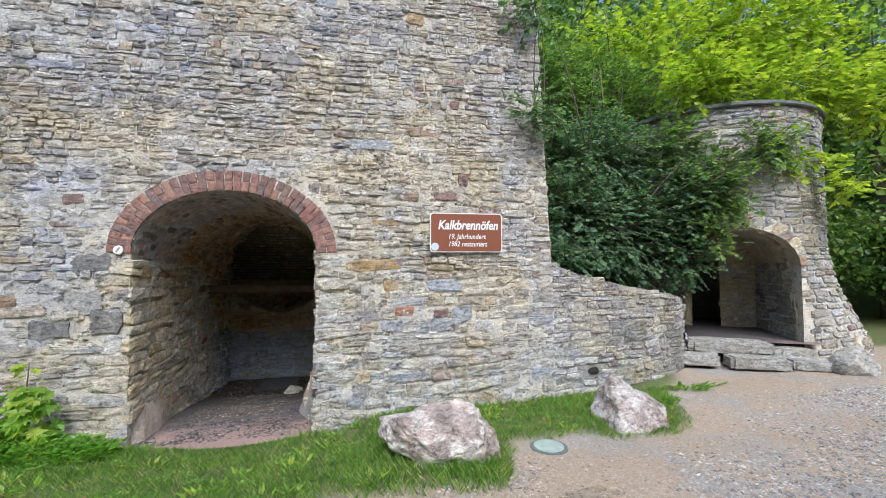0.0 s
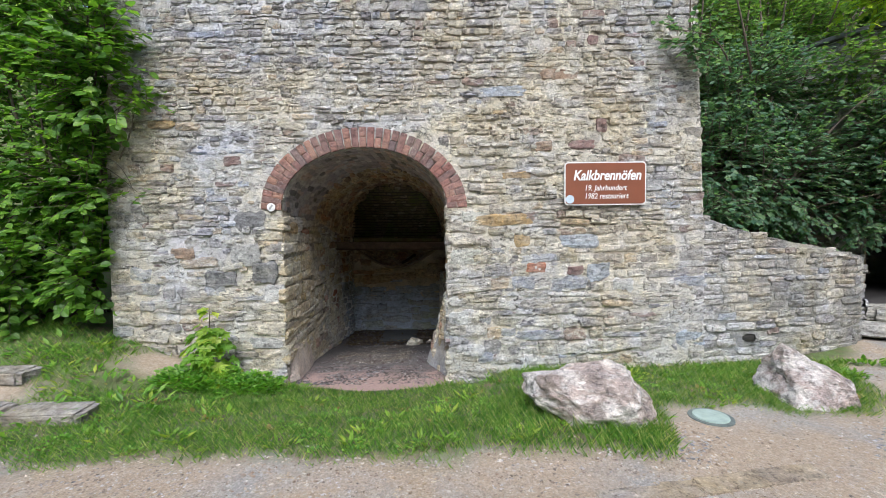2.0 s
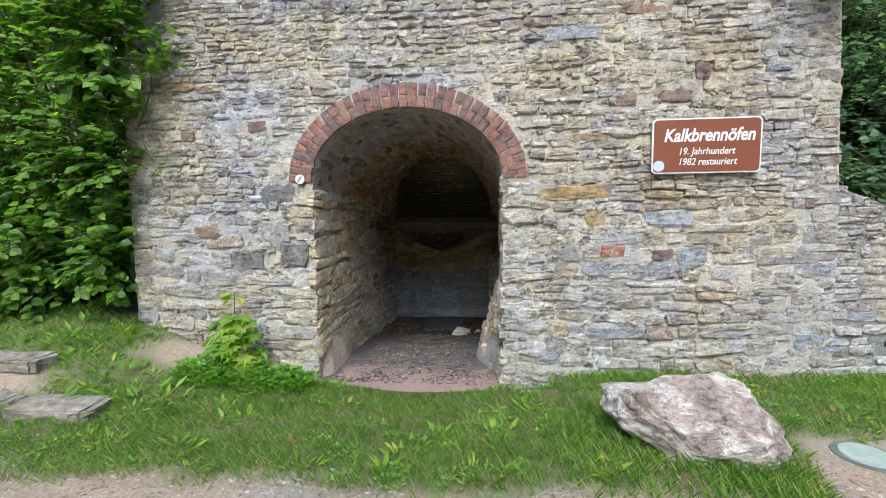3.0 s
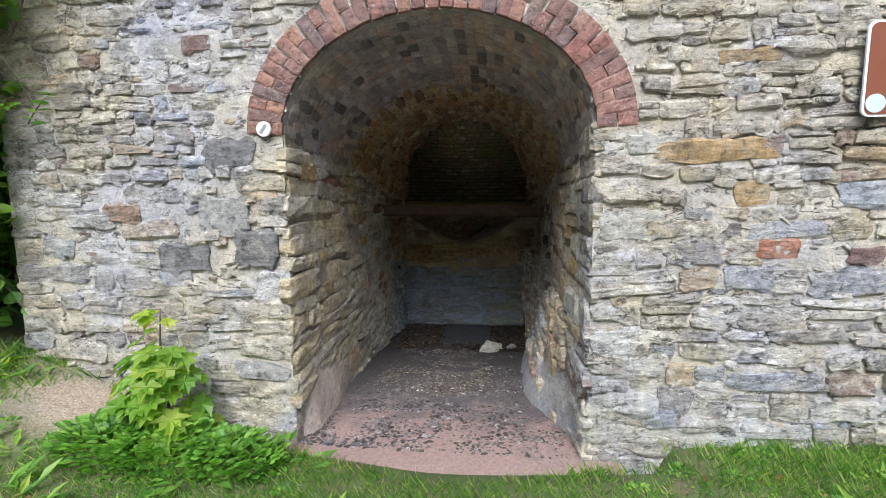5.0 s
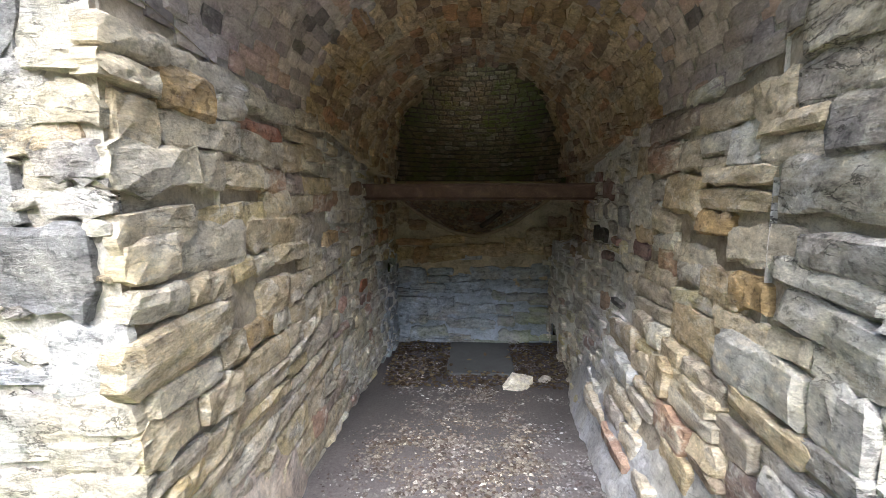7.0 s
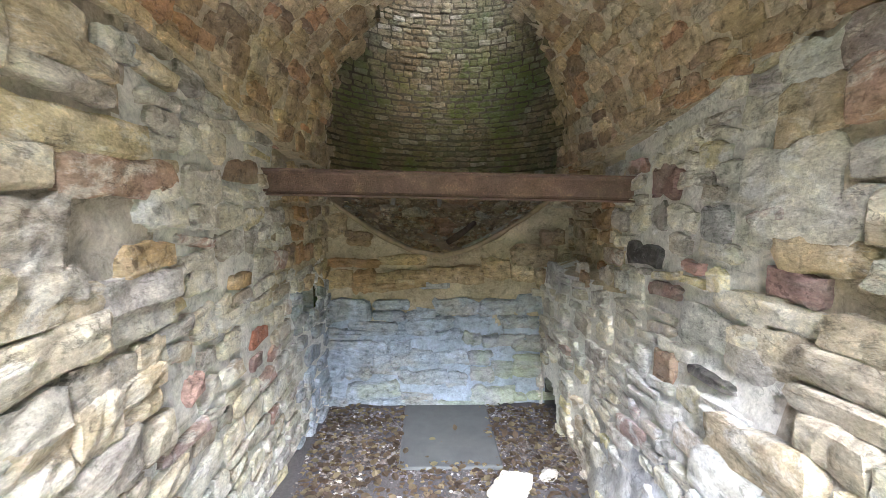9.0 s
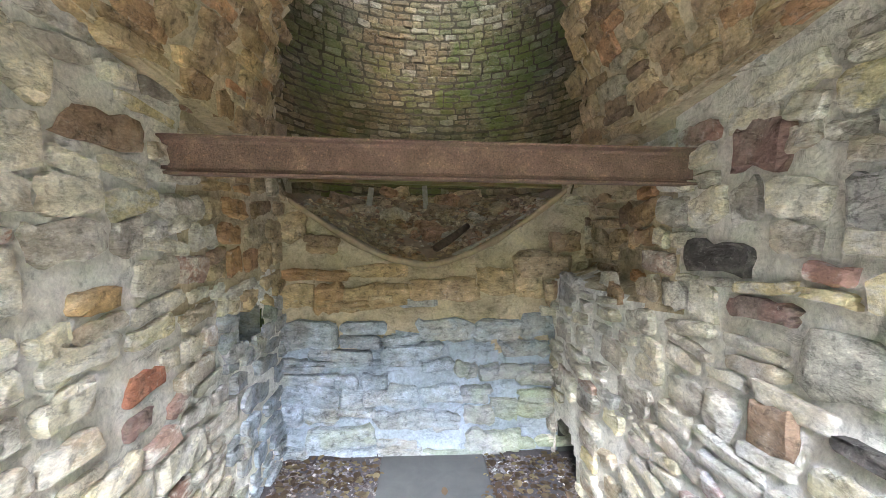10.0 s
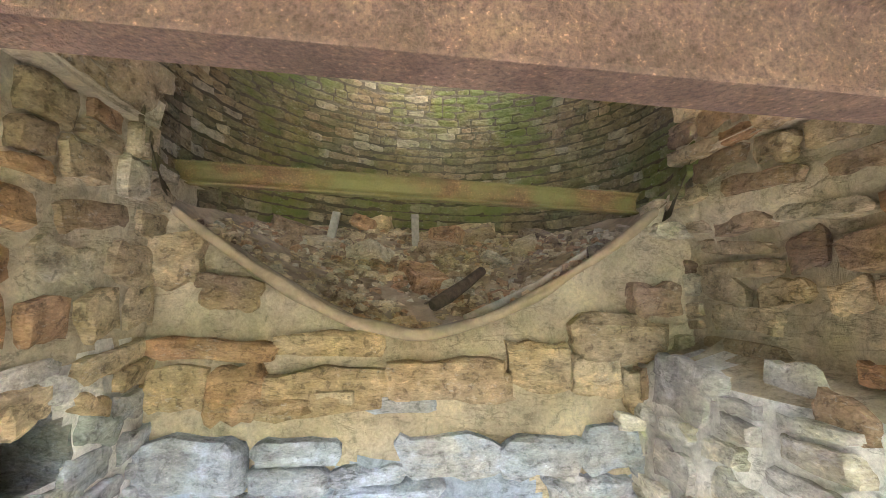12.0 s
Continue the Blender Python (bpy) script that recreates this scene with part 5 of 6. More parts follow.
# ---- hearth: rim, rubble, slats, log ----
m_clay = plain("clay_rim", (0.30, 0.24, 0.16), 0.95, 0, 0.35, 12, 0.6)
rim_v, rim_f = [], []
for i in range(61):
    x = CX - 0.98 + 1.96 * i / 60
    r = 0.026 + 0.016 * wobble(x, 0, 0, 5)
    for k in range(8):
        a = math.tau * k / 8
        rim_v.append((x, BACK - 0.03 + 0.9 * r * math.cos(a) + 0.02 * wobble(x, 2, 0, 3), lip(x) + r * math.sin(a)))
rim_f = [(i * 8 + k, i * 8 + (k + 1) % 8, (i + 1) * 8 + (k + 1) % 8, (i + 1) * 8 + k) for i in range(60) for k in range(8)]
link_mesh("clay_rim", mesh_of("clay_rim", rim_v, rim_f, True), m_clay, wall_back, "sagging clay edge of the hearth")


def hearth_z(x, y):
    t = (y - BACK + 0.01) / 1.75
    return lip(x) + (1.38 - lip(x)) * smoothstep(0.0, 0.9, t)


rng = random.Random(131)
for k in range(34):
    x, y = rng.uniform(CX - 0.85, CX + 0.8), rng.uniform(10.1, 11.1)
    if (x - CX) ** 2 + (y - SHAFT_Y) ** 2 > 1.35 ** 2:
        continue
    s = rng.uniform(0.03, 0.12)
    ob = tagged(part("rubble", slab_bm(140 + k % 9, (s * 1.4, s * 0.9, s * rng.uniform(0.3, 0.6))), M_OCHRE), "broken stone lying in the hearth", "stone", "rubble in the hearth")
    ob.matrix_world = pose(x, y, hearth_z(x, y) + s * 0.2, rng.uniform(-25, 25), rng.uniform(-25, 25), rng.uniform(0, 360))
m_stick = plain("weathered_stick", (0.22, 0.18, 0.13), 0.9, 0, 0.4, 25, 0.5)
m_wood = plain("grey_wood", (0.42, 0.38, 0.31), 0.85, 0, 0.35, 25, 0.4)
m_bark = plain("log_bark", (0.13, 0.095, 0.07), 0.95, 0, 0.5, 30, 0.9)
for x, y in ((-1.68, 10.55), (-1.17, 10.75)):
    ob = tagged(part("wooden_peg", box_bm((0.05, 0.025, 0.24), 0.005), m_wood), "short pale wooden slat stuck in the hearth", "slat", "slats in the hearth")
    ob.matrix_world = pose(x, y, hearth_z(x, y) + 0.09, -20, 6 if x < -1.5 else -3, 0)


def tube(points, radii, seg=8, close=True):
    verts, faces = [], []
    pts = [Vector(p) for p in points]
    for i, p in enumerate(pts):
        d = (pts[min(i + 1, len(pts) - 1)] - pts[max(i - 1, 0)]).normalized()
        a = d.cross(Z if abs(d.z) < 0.9 else X).normalized()
        c = d.cross(a)
        for k in range(seg):
            t = math.tau * k / seg
            verts.append(p + (a * math.cos(t) + c * math.sin(t)) * radii[i])
    for i in range(len(pts) - 1):
        for k in range(seg):
            faces.append((i * seg + k, i * seg + (k + 1) % seg, (i + 1) * seg + (k + 1) % seg, (i + 1) * seg + k))
    if close:
        faces += [tuple(range(seg))[::-1], tuple((len(pts) - 1) * seg + k for k in range(seg))]
    return verts, faces


log = tagged(empty("log", None), "dark broken log lying on the hearth's edge", "log")
lv, lf = tube([(-1.10, 9.84, 0.90), (-1.02, 9.94, 0.94), (-0.92, 10.06, 1.0), (-0.82, 10.18, 1.07)], [0.030, 0.034, 0.03, 0.026], 10)
link_mesh("bark", mesh_of("bark", lv, lf, True), m_bark, log)
lv, lf = tube([(x, BACK + 0.03 + 0.02 * k, lip(x) + 0.02) for k, x in enumerate((-0.98, -0.82, -0.66, -0.5, -0.36))], [0.016, 0.022, 0.021, 0.018, 0.012], 8)
tagged(link_mesh("branch", mesh_of("branch", lv, lf, True), m_wood), "bare grey branch lying along the hearth's edge", "branch")
lv, lf = tube([(x, BACK - 0.02 + 0.015 * k, lip(x) + 0.015) for k, x in enumerate((-1.44, -1.58, -1.75, -1.92))], [0.010, 0.017, 0.016, 0.012], 8)
tagged(link_mesh("branch", mesh_of("branch", lv, lf, True), m_stick), "bare brown branch lying along the hearth's edge", "branch")
# concrete slab on the tunnel floor
m_conc = plain("grey_screed", (0.08, 0.085, 0.09), 0.8, 0, 0.2, 6, 0.25)
tagged(part("floor_slab", box_bm((0.74, 0.95, 0.05), 0.012, (-1.12, 9.12, floor_z(9.2) + 0.0)), m_conc), "smooth grey screed patch on the tunnel floor", "slab", kind="structure")

# chips on the hearth's earth
chip_v, chip_f = [], []
rng = random.Random(151)
for _ in range(2200):
    x, y = rng.uniform(CX - 0.95, CX + 0.9), rng.uniform(BACK + 0.02, 11.2)
    if math.hypot(x - CX, y - SHAFT_Y) > 1.05:
        continue
    c = rng.choice((0.008, 0.013, 0.02, 0.03)) * rng.uniform(0.6, 1.2)
    shape_v, shape_f = SLABBY[rng.randrange(len(SLABBY))]
    m4 = pose(x, y, hearth_z(x, y) + 0.01, rng.uniform(-30, 30), rng.uniform(-30, 30), rng.uniform(0, 360)) @ Matrix.Diagonal((c * 2.6, c * 1.8, c, 1))
    n = len(chip_v)
    chip_v.extend(m4 @ Vector(p) for p in shape_v)
    chip_f.extend(tuple(q + n for q in f) for f in shape_f)
tagged(link_mesh("hearth_chips", mesh_of("hearth_chips", chip_v, chip_f), M_OCHRE), "crumbled stone chips on the hearth's earth", "rubble", kind="stuff")

# ---- leaves and plants ----


def leaf_material(name, colours, gloss=0.45):
    m, nt, b = material(name)
    c = ramp(nt, chance(nt), colours)
    c = mixed(nt, 0.5, c, ramp(nt, noise_tex(nt, 3, 3, 0.6, position(nt)), [(0.3, (0.55, 0.6, 0.55)), (0.7, (1.25, 1.2, 1.1))]), "MULTIPLY")
    nt.links.new(c, b.inputs["Base Color"])
    b.inputs["Roughness"].default_value = gloss
    t = nt.nodes.new("ShaderNodeBsdfTranslucent")
    nt.links.new(mixed(nt, 1.0, c, (1.5, 1.6, 0.7), "MULTIPLY"), t.inputs["Color"])
    mx = nt.nodes.new("ShaderNodeMixShader")
    mx.inputs[0].default_value = 0.5
    nt.links.new(b.outputs[0], mx.inputs[1])
    nt.links.new(t.outputs[0], mx.inputs[2])
    nt.links.new(mx.outputs[0], nt.nodes["Material Output"].inputs["Surface"])
    return m


M_HAZEL = leaf_material("hazel_leaf", [(0.0, (0.07, 0.16, 0.025)), (0.5, (0.13, 0.27, 0.035)), (1.0, (0.25, 0.42, 0.06))])
M_ASH = leaf_material("thicket_leaf", [(0.0, (0.06, 0.135, 0.09)), (0.5, (0.115, 0.22, 0.135)), (1.0, (0.23, 0.35, 0.20))])
M_ASH_TOP = leaf_material("ash_leaf", [(0.0, (0.07, 0.15, 0.055)), (0.5, (0.14, 0.255, 0.08)), (1.0, (0.28, 0.40, 0.11))])
M_MAPLE = leaf_material("bright_maple_leaf", [(0.0, (0.24, 0.36, 0.04)), (0.5, (0.36, 0.48, 0.05)), (1.0, (0.52, 0.58, 0.08))])
M_SAPLING = leaf_material("sapling_leaf", [(0.0, (0.15, 0.31, 0.035)), (0.6, (0.28, 0.44, 0.06)), (1.0, (0.45, 0.50, 0.08))])
M_WEED = leaf_material("weed_leaf", [(0.0, (0.10, 0.24, 0.035)), (0.6, (0.19, 0.38, 0.06)), (1.0, (0.32, 0.50, 0.10))])
M_FOREST = leaf_material("forest_leaf", [(0.0, (0.06, 0.125, 0.055)), (0.5, (0.14, 0.25, 0.085)), (1.0, (0.32, 0.43, 0.13))])
M_GRASS = leaf_material("grass_blade", [(0.0, (0.07, 0.18, 0.03)), (0.45, (0.15, 0.30, 0.05)), (0.75, (0.26, 0.40, 0.08)), (1.0, (0.52, 0.50, 0.24))])
M_FALLEN = leaf_material("fallen_leaf", [(0.0, (0.20, 0.12, 0.05)), (0.5, (0.32, 0.22, 0.10)), (1.0, (0.44, 0.36, 0.18))], 0.8)
M_TWIG = plain("twig_bark", (0.14, 0.11, 0.085), 0.9, 0, 0.35, 20, 0.5)

# leaf outlines: unit length along y, folded along the midrib
OVAL = ([(0, 0, 0), (0.30, 0.22, 0.07), (0.40, 0.5, 0.09), (0.25, 0.8, 0.05), (0, 1, -0.06), (-0.25, 0.8, 0.05), (-0.40, 0.5, 0.09), (-0.30, 0.22, 0.07), (0, 0.5, 0.0)],
        [(0, 1, 2, 8), (8, 2, 3, 4), (0, 8, 6, 7), (8, 4, 5, 6)])
SLIM = ([(0, 0, 0), (0.16, 0.4, 0.03), (0, 1, -0.08), (-0.16, 0.4, 0.03)], [(0, 1, 2), (0, 2, 3)])
LOBED = ([(0, 0, 0), (0.28, -0.05, 0.02), (0.22, 0.18, 0.03), (0.58, 0.36, 0.0), (0.30, 0.48, 0.04), (0.34, 0.72, 0.0), (0.14, 0.68, 0.03), (0, 1.0, -0.06),
          (-0.14, 0.68, 0.03), (-0.34, 0.72, 0.0), (-0.30, 0.48, 0.04), (-0.58, 0.36, 0.0), (-0.22, 0.18, 0.03), (-0.28, -0.05, 0.02), (0, 0.35, -0.03)],
         [(14, 0, 1, 2), (14, 2, 3, 4), (14, 4, 5, 6), (14, 6, 7), (14, 7, 8), (14, 8, 9, 10), (14, 10, 11, 12), (14, 12, 13, 0)])
BLADE = ([(-0.5, 0, 0), (0.5, 0, 0), (0.32, 0.55, 0.12), (-0.32, 0.55, 0.12), (0, 1, 0.4)], [(0, 1, 2, 3), (3, 2, 4)])


class Leaves:
    """Collects many leaves and makes one mesh of them."""

    def __init__(self):
        self.v, self.f = [], []

    def add(self, shape, at, along, up, size, wide=1.0):
        y = along.normalized()
        x = y.cross(up)
        if x.length < 1e-4:
            x = y.cross(X)
        x.normalize()
        z = x.cross(y)
        n = len(self.v)
        self.v.extend(at + (x * (p[0] * wide) + y * p[1] + z * p[2]) * size for p in shape[0])
        self.f.extend(tuple(q + n for q in f) for f in shape[1])

    def mesh(self, name, mat, parent=None, label=""):
        return link_mesh(name, mesh_of(name, self.v, self.f), mat, parent, label)


def unit(rng):
    while True:
        p = Vector((rng.uniform(-1, 1), rng.uniform(-1, 1), rng.uniform(-1, 1)))
        if 0.05 < p.length < 1:
            return p.normalized()


def spray(leaves, twigs, rng, start, way, length, count, shape, size, droop=0.25, wood=0.006, face=0.0):
    """A twig with leaves in two rows."""
    pts, p, d = [], start.copy(), way.normalized()
    for i in range(5):
        pts.append(p.copy())
        p = p + d * length / 4
        d = (d + Vector((rng.uniform(-0.2, 0.2), rng.uniform(-0.2, 0.2), -droop * 0.35))).normalized()
    if twigs is not None:
        v, f = tube(pts, [wood, wood * 0.9, wood * 0.7, wood * 0.5, wood * 0.25], 4, False)
        n = len(twigs[0])
        twigs[0].extend(v)
        twigs[1].extend(tuple(q + n for q in g) for g in f)
    for k in range(count):
        t = (k + rng.random()) / count * 3.99
        i = int(t)
        at = pts[i].lerp(pts[i + 1], t - i)
        fwd = (pts[i + 1] - pts[i]).normalized()
        side = fwd.cross(Z)
        side = side.normalized() if side.length > 1e-3 else X
        along = fwd * rng.uniform(0.2, 0.9) + side * rng.choice((-1, 1)) * rng.uniform(0.5, 1) - Z * rng.uniform(0.0, droop * 2.4)
        leaves.add(shape, at, along, (Z - Y * face + unit(rng) * 0.5).normalized(), size * rng.uniform(0.6, 1.15))


def shrub(name, seed, hulls, base, stems, sprays, per, shape, size, mat, label, category="shrub", droop=0.3, inner=0.55, length=0.55, wood=0.03, keep=None, face=0.0):
    """Stems from the base into the hulls (middle, radii), sprays of leaves through their outer part."""
    rng = random.Random(seed)
    thing = tagged(empty(name, Matrix.Translation(base)), label, category)
    thing_inv = Matrix.Translation(-Vector(base))
    leaves, twigs, wv, wf = Leaves(), ([], []), [], []
    total = sum(h[1][0] * h[1][1] + h[1][1] * h[1][2] + h[1][0] * h[1][2] for h in hulls)
    for mid, rad in hulls:
        mid = Vector(mid)
        share = (rad[0] * rad[1] + rad[1] * rad[2] + rad[0] * rad[2]) / total
        for _ in range(max(2, round(stems * share))):
            d = unit(rng)
            tip = mid + Vector((d.x * rad[0], d.y * rad[1], abs(d.z) * rad[2])) * 0.85
            b0 = Vector(base) + Vector((rng.uniform(-0.35, 0.35), rng.uniform(-0.25, 0.25), -0.05))
            q = b0.lerp(tip, 0.5) + Vector((rng.uniform(-0.3, 0.3), rng.uniform(-0.3, 0.3), 0.25))
            pts = [b0.lerp(q, t).lerp(q.lerp(tip, t), t) for t in (0, 0.2, 0.4, 0.6, 0.8, 1.0)]
            v, f = tube(pts, [wood * k for k in (1, 0.85, 0.7, 0.5, 0.35, 0.15)], 6)
            n = len(wv)
            wv.extend(v)
            wf.extend(tuple(x + n for x in g) for g in f)
        for _ in range(round(sprays * share)):
            d = unit(rng)
            r = rng.uniform(inner, 1.0) * (0.85 + 0.3 * noise.noise(d * 2.2 + Vector((seed, 0, 0))))
            at = mid + Vector((d.x * rad[0], d.y * rad[1], d.z * rad[2])) * r
            if keep and not keep(at):
                continue
            way = (d + Vector((0, -0.15, 0.1)) + unit(rng) * 0.5).normalized()
            spray(leaves, twigs, rng, at - way * length * 0.5, way, length * rng.uniform(0.7, 1.2), per, shape, size, droop, face=face)
    for nm, vf, m in (("wood", (wv, wf), M_TWIG), ("brush", twigs, M_TWIG)):
        if vf[0]:
            link_mesh(nm, mesh_of(nm, [thing_inv @ Vector(p) for p in vf[0]], vf[1], True), m, thing)["kind"] = "stuff"
    leaves.v = [thing_inv @ p for p in leaves.v]
    leaves.mesh("foliage", mat, thing)["kind"] = "stuff"
    return thing


def off_wall(p):
    return not (p.y > FACE - 0.08 and left_edge(p.z) - 0.05 < p.x < right_edge(p.z) + 0.05)


shrub("hazel_bush", 201, [((-5.5, 5.75, 2.6), (1.6, 0.95, 2.4)), ((-4.3, 5.1, 3.7), (0.7, 0.3, 1.5)), ((-5.9, 5.3, 1.2), (1.3, 0.7, 0.9)), ((-5.0, 5.8, 5.0), (1.5, 0.9, 1.4)), ((-7.6, 6.2, 2.6), (1.5, 1.0, 2.6)), ((-4.6, 5.3, 1.2), (0.42, 0.32, 0.8)), ((-4.55, 5.2, 2.3), (0.5, 0.3, 0.9))],
      (-5.4, 6.1, ground_z(-5.4, 6.1)), 26, 2500, 10, OVAL, 0.118, M_HAZEL, "tall hazel bush with broad bright green leaves by the wall", keep=off_wall, length=0.42, droop=0.14, inner=0.62, face=0.7)
shrub("hazel_branch", 203, [((-3.7, 5.18, 3.2), (0.35, 0.1, 0.15)), ((-3.95, 5.2, 2.1), (0.28, 0.1, 0.1))], (-4.3, 5.25, 2.6), 5, 14, 8, OVAL, 0.085, M_HAZEL, "thin leafy hazel twigs reaching over the wall face", "branch", keep=off_wall, length=0.35, wood=0.01, droop=0.1)
shrub("thicket", 205, [((4.2, 6.8, 2.6), (1.0, 0.7, 1.2)), ((5.4, 7.1, 2.4), (1.2, 0.8, 1.3)), ((6.5, 6.8, 2.0), (0.6, 0.45, 0.8)), ((4.9, 7.3, 3.9), (1.6, 0.8, 1.0)), ((3.7, 6.3, 1.9), (0.5, 0.4, 0.4)), ((6.6, 6.6, 3.0), (0.8, 0.45, 0.9))],
      (4.9, 7.5, 1.35), 22, 2000, 11, OVAL, 0.088, M_ASH, "dense dark green thicket of young trees between the kilns", "thicket", keep=off_wall, length=0.5, wood=0.035, droop=0.2, inner=0.6, face=0.5)
shrub("ash_branch", 206, [((2.8, 5.22, 3.9), (0.38, 0.14, 0.5)), ((2.75, 5.2, 5.3), (0.42, 0.18, 0.4))], (3.3, 5.6, 3.6), 6, 60, 11, OVAL, 0.075, M_ASH, "thin ash twigs hanging over the wall's edge", "branch", keep=off_wall, length=0.4, wood=0.012, droop=0.2)
shrub("ash_tree", 207, [((6.2, 8.6, 5.4), (2.6, 1.2, 1.6)), ((4.3, 8.0, 5.6), (1.3, 0.9, 1.3)), ((7.0, 6.35, 3.2), (0.9, 0.35, 0.9)), ((6.6, 7.0, 4.2), (1.0, 0.5, 0.8)), ((6.75, 6.2, 2.3), (0.4, 0.25, 0.5)), ((7.9, 6.1, 3.9), (0.8, 0.25, 0.6))], (5.6, 8.3, 1.5), 20, 1500, 10, OVAL, 0.095, M_ASH_TOP, "slender ash trees with bare lower stems above the thicket", "tree", keep=off_wall, length=0.6, wood=0.055, droop=0.2)
shrub("maple_tree", 209, [((9.2, 6.9, 5.6), (2.6, 0.9, 0.9)), ((7.2, 6.9, 5.4), (1.3, 0.7, 0.7)), ((8.6, 6.3, 3.9), (1.0, 0.3, 0.5)), ((11.4, 6.9, 5.6), (1.6, 0.9, 1.2)), ((9.3, 5.9, 3.2), (0.6, 0.2, 0.35)), ((9.0, 9.5, 7.6), (4.0, 1.5, 1.2)), ((11.5, 9.0, 8.4), (3.0, 1.2, 1.6))], (6.9, 9.6, 1.9), 18, 1150, 9, LOBED, 0.16, M_MAPLE, "bright yellow-green maple boughs hanging before the tower", "tree", length=0.7, wood=0.045, droop=0.25)

# maple sapling at the jamb: each leaf a piece
sap = tagged(empty("maple_sapling", Matrix.Translation((-2.97, 5.17, ground_z(-2.97, 5.17)))), "young maple sapling with large yellow-green leaves by the jamb", "sapling")
sv, sf = tube([(0, 0, -0.03), (0.02, -0.01, 0.3), (-0.02, 0.0, 0.6), (-0.01, 0.01, 0.85)], [0.011, 0.009, 0.007, 0.003], 6)
link_mesh("stem", mesh_of("stem", sv, sf, True), M_TWIG, sap)
rng = random.Random(211)
leaf_meshes = []
for k in range(6):
    me = mesh_of("leaf", [(x * rng.uniform(0.9, 1.1), y, z * 1.6 + 0.05 * rng.uniform(-1, 1)) for x, y, z in LOBED[0]], LOBED[1])
    me.materials.append(M_SAPLING)
    leaf_meshes.append(me)
for k in range(96):
    h = rng.uniform(0.03, 0.62) if k < 86 else rng.uniform(0.6, 0.86)
    spread = 0.30 * (1 - h / 0.95) + 0.05
    a = rng.uniform(math.pi * 0.9, math.pi * 2.1)
    d = Vector((math.cos(a), math.sin(a), 0))
    at = d * spread * rng.uniform(0.3, 1.0) + Vector((0, 0, h))
    along = (d + Vector((0, -0.3, -rng.uniform(0.3, 1.1)))).normalized()
    x = along.cross((Z + d * 0.6).normalized()).normalized()
    z = x.cross(along)
    s = rng.uniform(0.12, 0.21) * (0.65 if k >= 86 else 1)
    m4 = Matrix((x * s, along * s, z * s)).transposed().to_4x4()
    m4.translation = at
    ob = new("leaf", leaf_meshes[k % 6])
    ob.parent = sap
    ob.matrix_basis = m4


def weeds(name, seed, spots, count, shape, size, mat, label, height=0.25):
    rng = random.Random(seed)
    leaves = Leaves()
    for _ in range(count):
        cx, cy, r = rng.choice(spots)
        a, q = rng.uniform(0, math.tau), math.sqrt(rng.random())
        x, y = cx + math.cos(a) * r * q * 1.4, cy + math.sin(a) * r * q
        if y > FACE - 0.06:
            continue
        z = ground_z(x, y) + rng.uniform(0.0, height) * (1 - q * 0.6)
        d = Vector((math.cos(a), math.sin(a), rng.uniform(0.1, 1.2)))
        leaves.add(shape, Vector((x, y, z)), d, (Z + unit(rng) * 0.4).normalized(), size * rng.uniform(0.6, 1.3))
    ob = leaves.mesh(name, mat)
    return tagged(ob, label, "weeds", kind="stuff")


weeds("nettle_patch", 221, [(-2.75, 4.95, 0.28), (-2.35, 4.95, 0.22), (-3.1, 4.85, 0.22)], 1500, OVAL, 0.05, M_WEED, "fresh green weeds under the sapling at the jamb", 0.24)
weeds("dock_leaves", 223, [(-2.1, 5.0, 0.2), (-2.5, 4.8, 0.25), (-3.6, 4.4, 0.35), (-4.3, 4.9, 0.4), (-3.3, 4.3, 0.3), (-4.9, 5.1, 0.5), (-3.9, 3.9, 0.3)], 190, SLIM, 0.13, M_WEED, "broad weed leaves along the foot of the wall", 0.12)
weeds("wall_foot_weeds", 225, [(5.6, 5.6, 0.3), (6.1, 5.9, 0.3), (5.2, 5.4, 0.25), (9.0, 6.0, 0.4), (8.6, 5.95, 0.2)], 1600, SLIM, 0.1, M_WEED, "low weeds and grass at the low wall's end", 0.08)

def herb_spots(seed, count, x0, x1):
    rng = random.Random(seed)
    spots = []
    while len(spots) < count:
        x, y = rng.uniform(x0, x1), rng.uniform(3.2, 5.3)
        if is_grass(x, y) > 0.6 and not (CX - 1.2 < x < CX + 1.2 and y > 4.8) and not (x > 3 and y > 5.2):
            spots.append((x, y, rng.uniform(0.03, 0.12)))
    return spots


weeds("clover_patch", 227, herb_spots(51, 150, -6.0, 5.5), 5200, OVAL, 0.026, M_WEED, "small clover leaves scattered through the grass", 0.05)
weeds("plantain", 228, herb_spots(52, 90, -6.0, 5.0), 900, SLIM, 0.10, M_SAPLING, "broad pale herb leaves scattered through the grass", 0.02)
weeds("fallen_leaves", 229, herb_spots(53, 80, -6.0, 5.0), 130, OVAL, 0.05, M_FALLEN, "dry brown fallen leaves lying on the grass", 0.03)

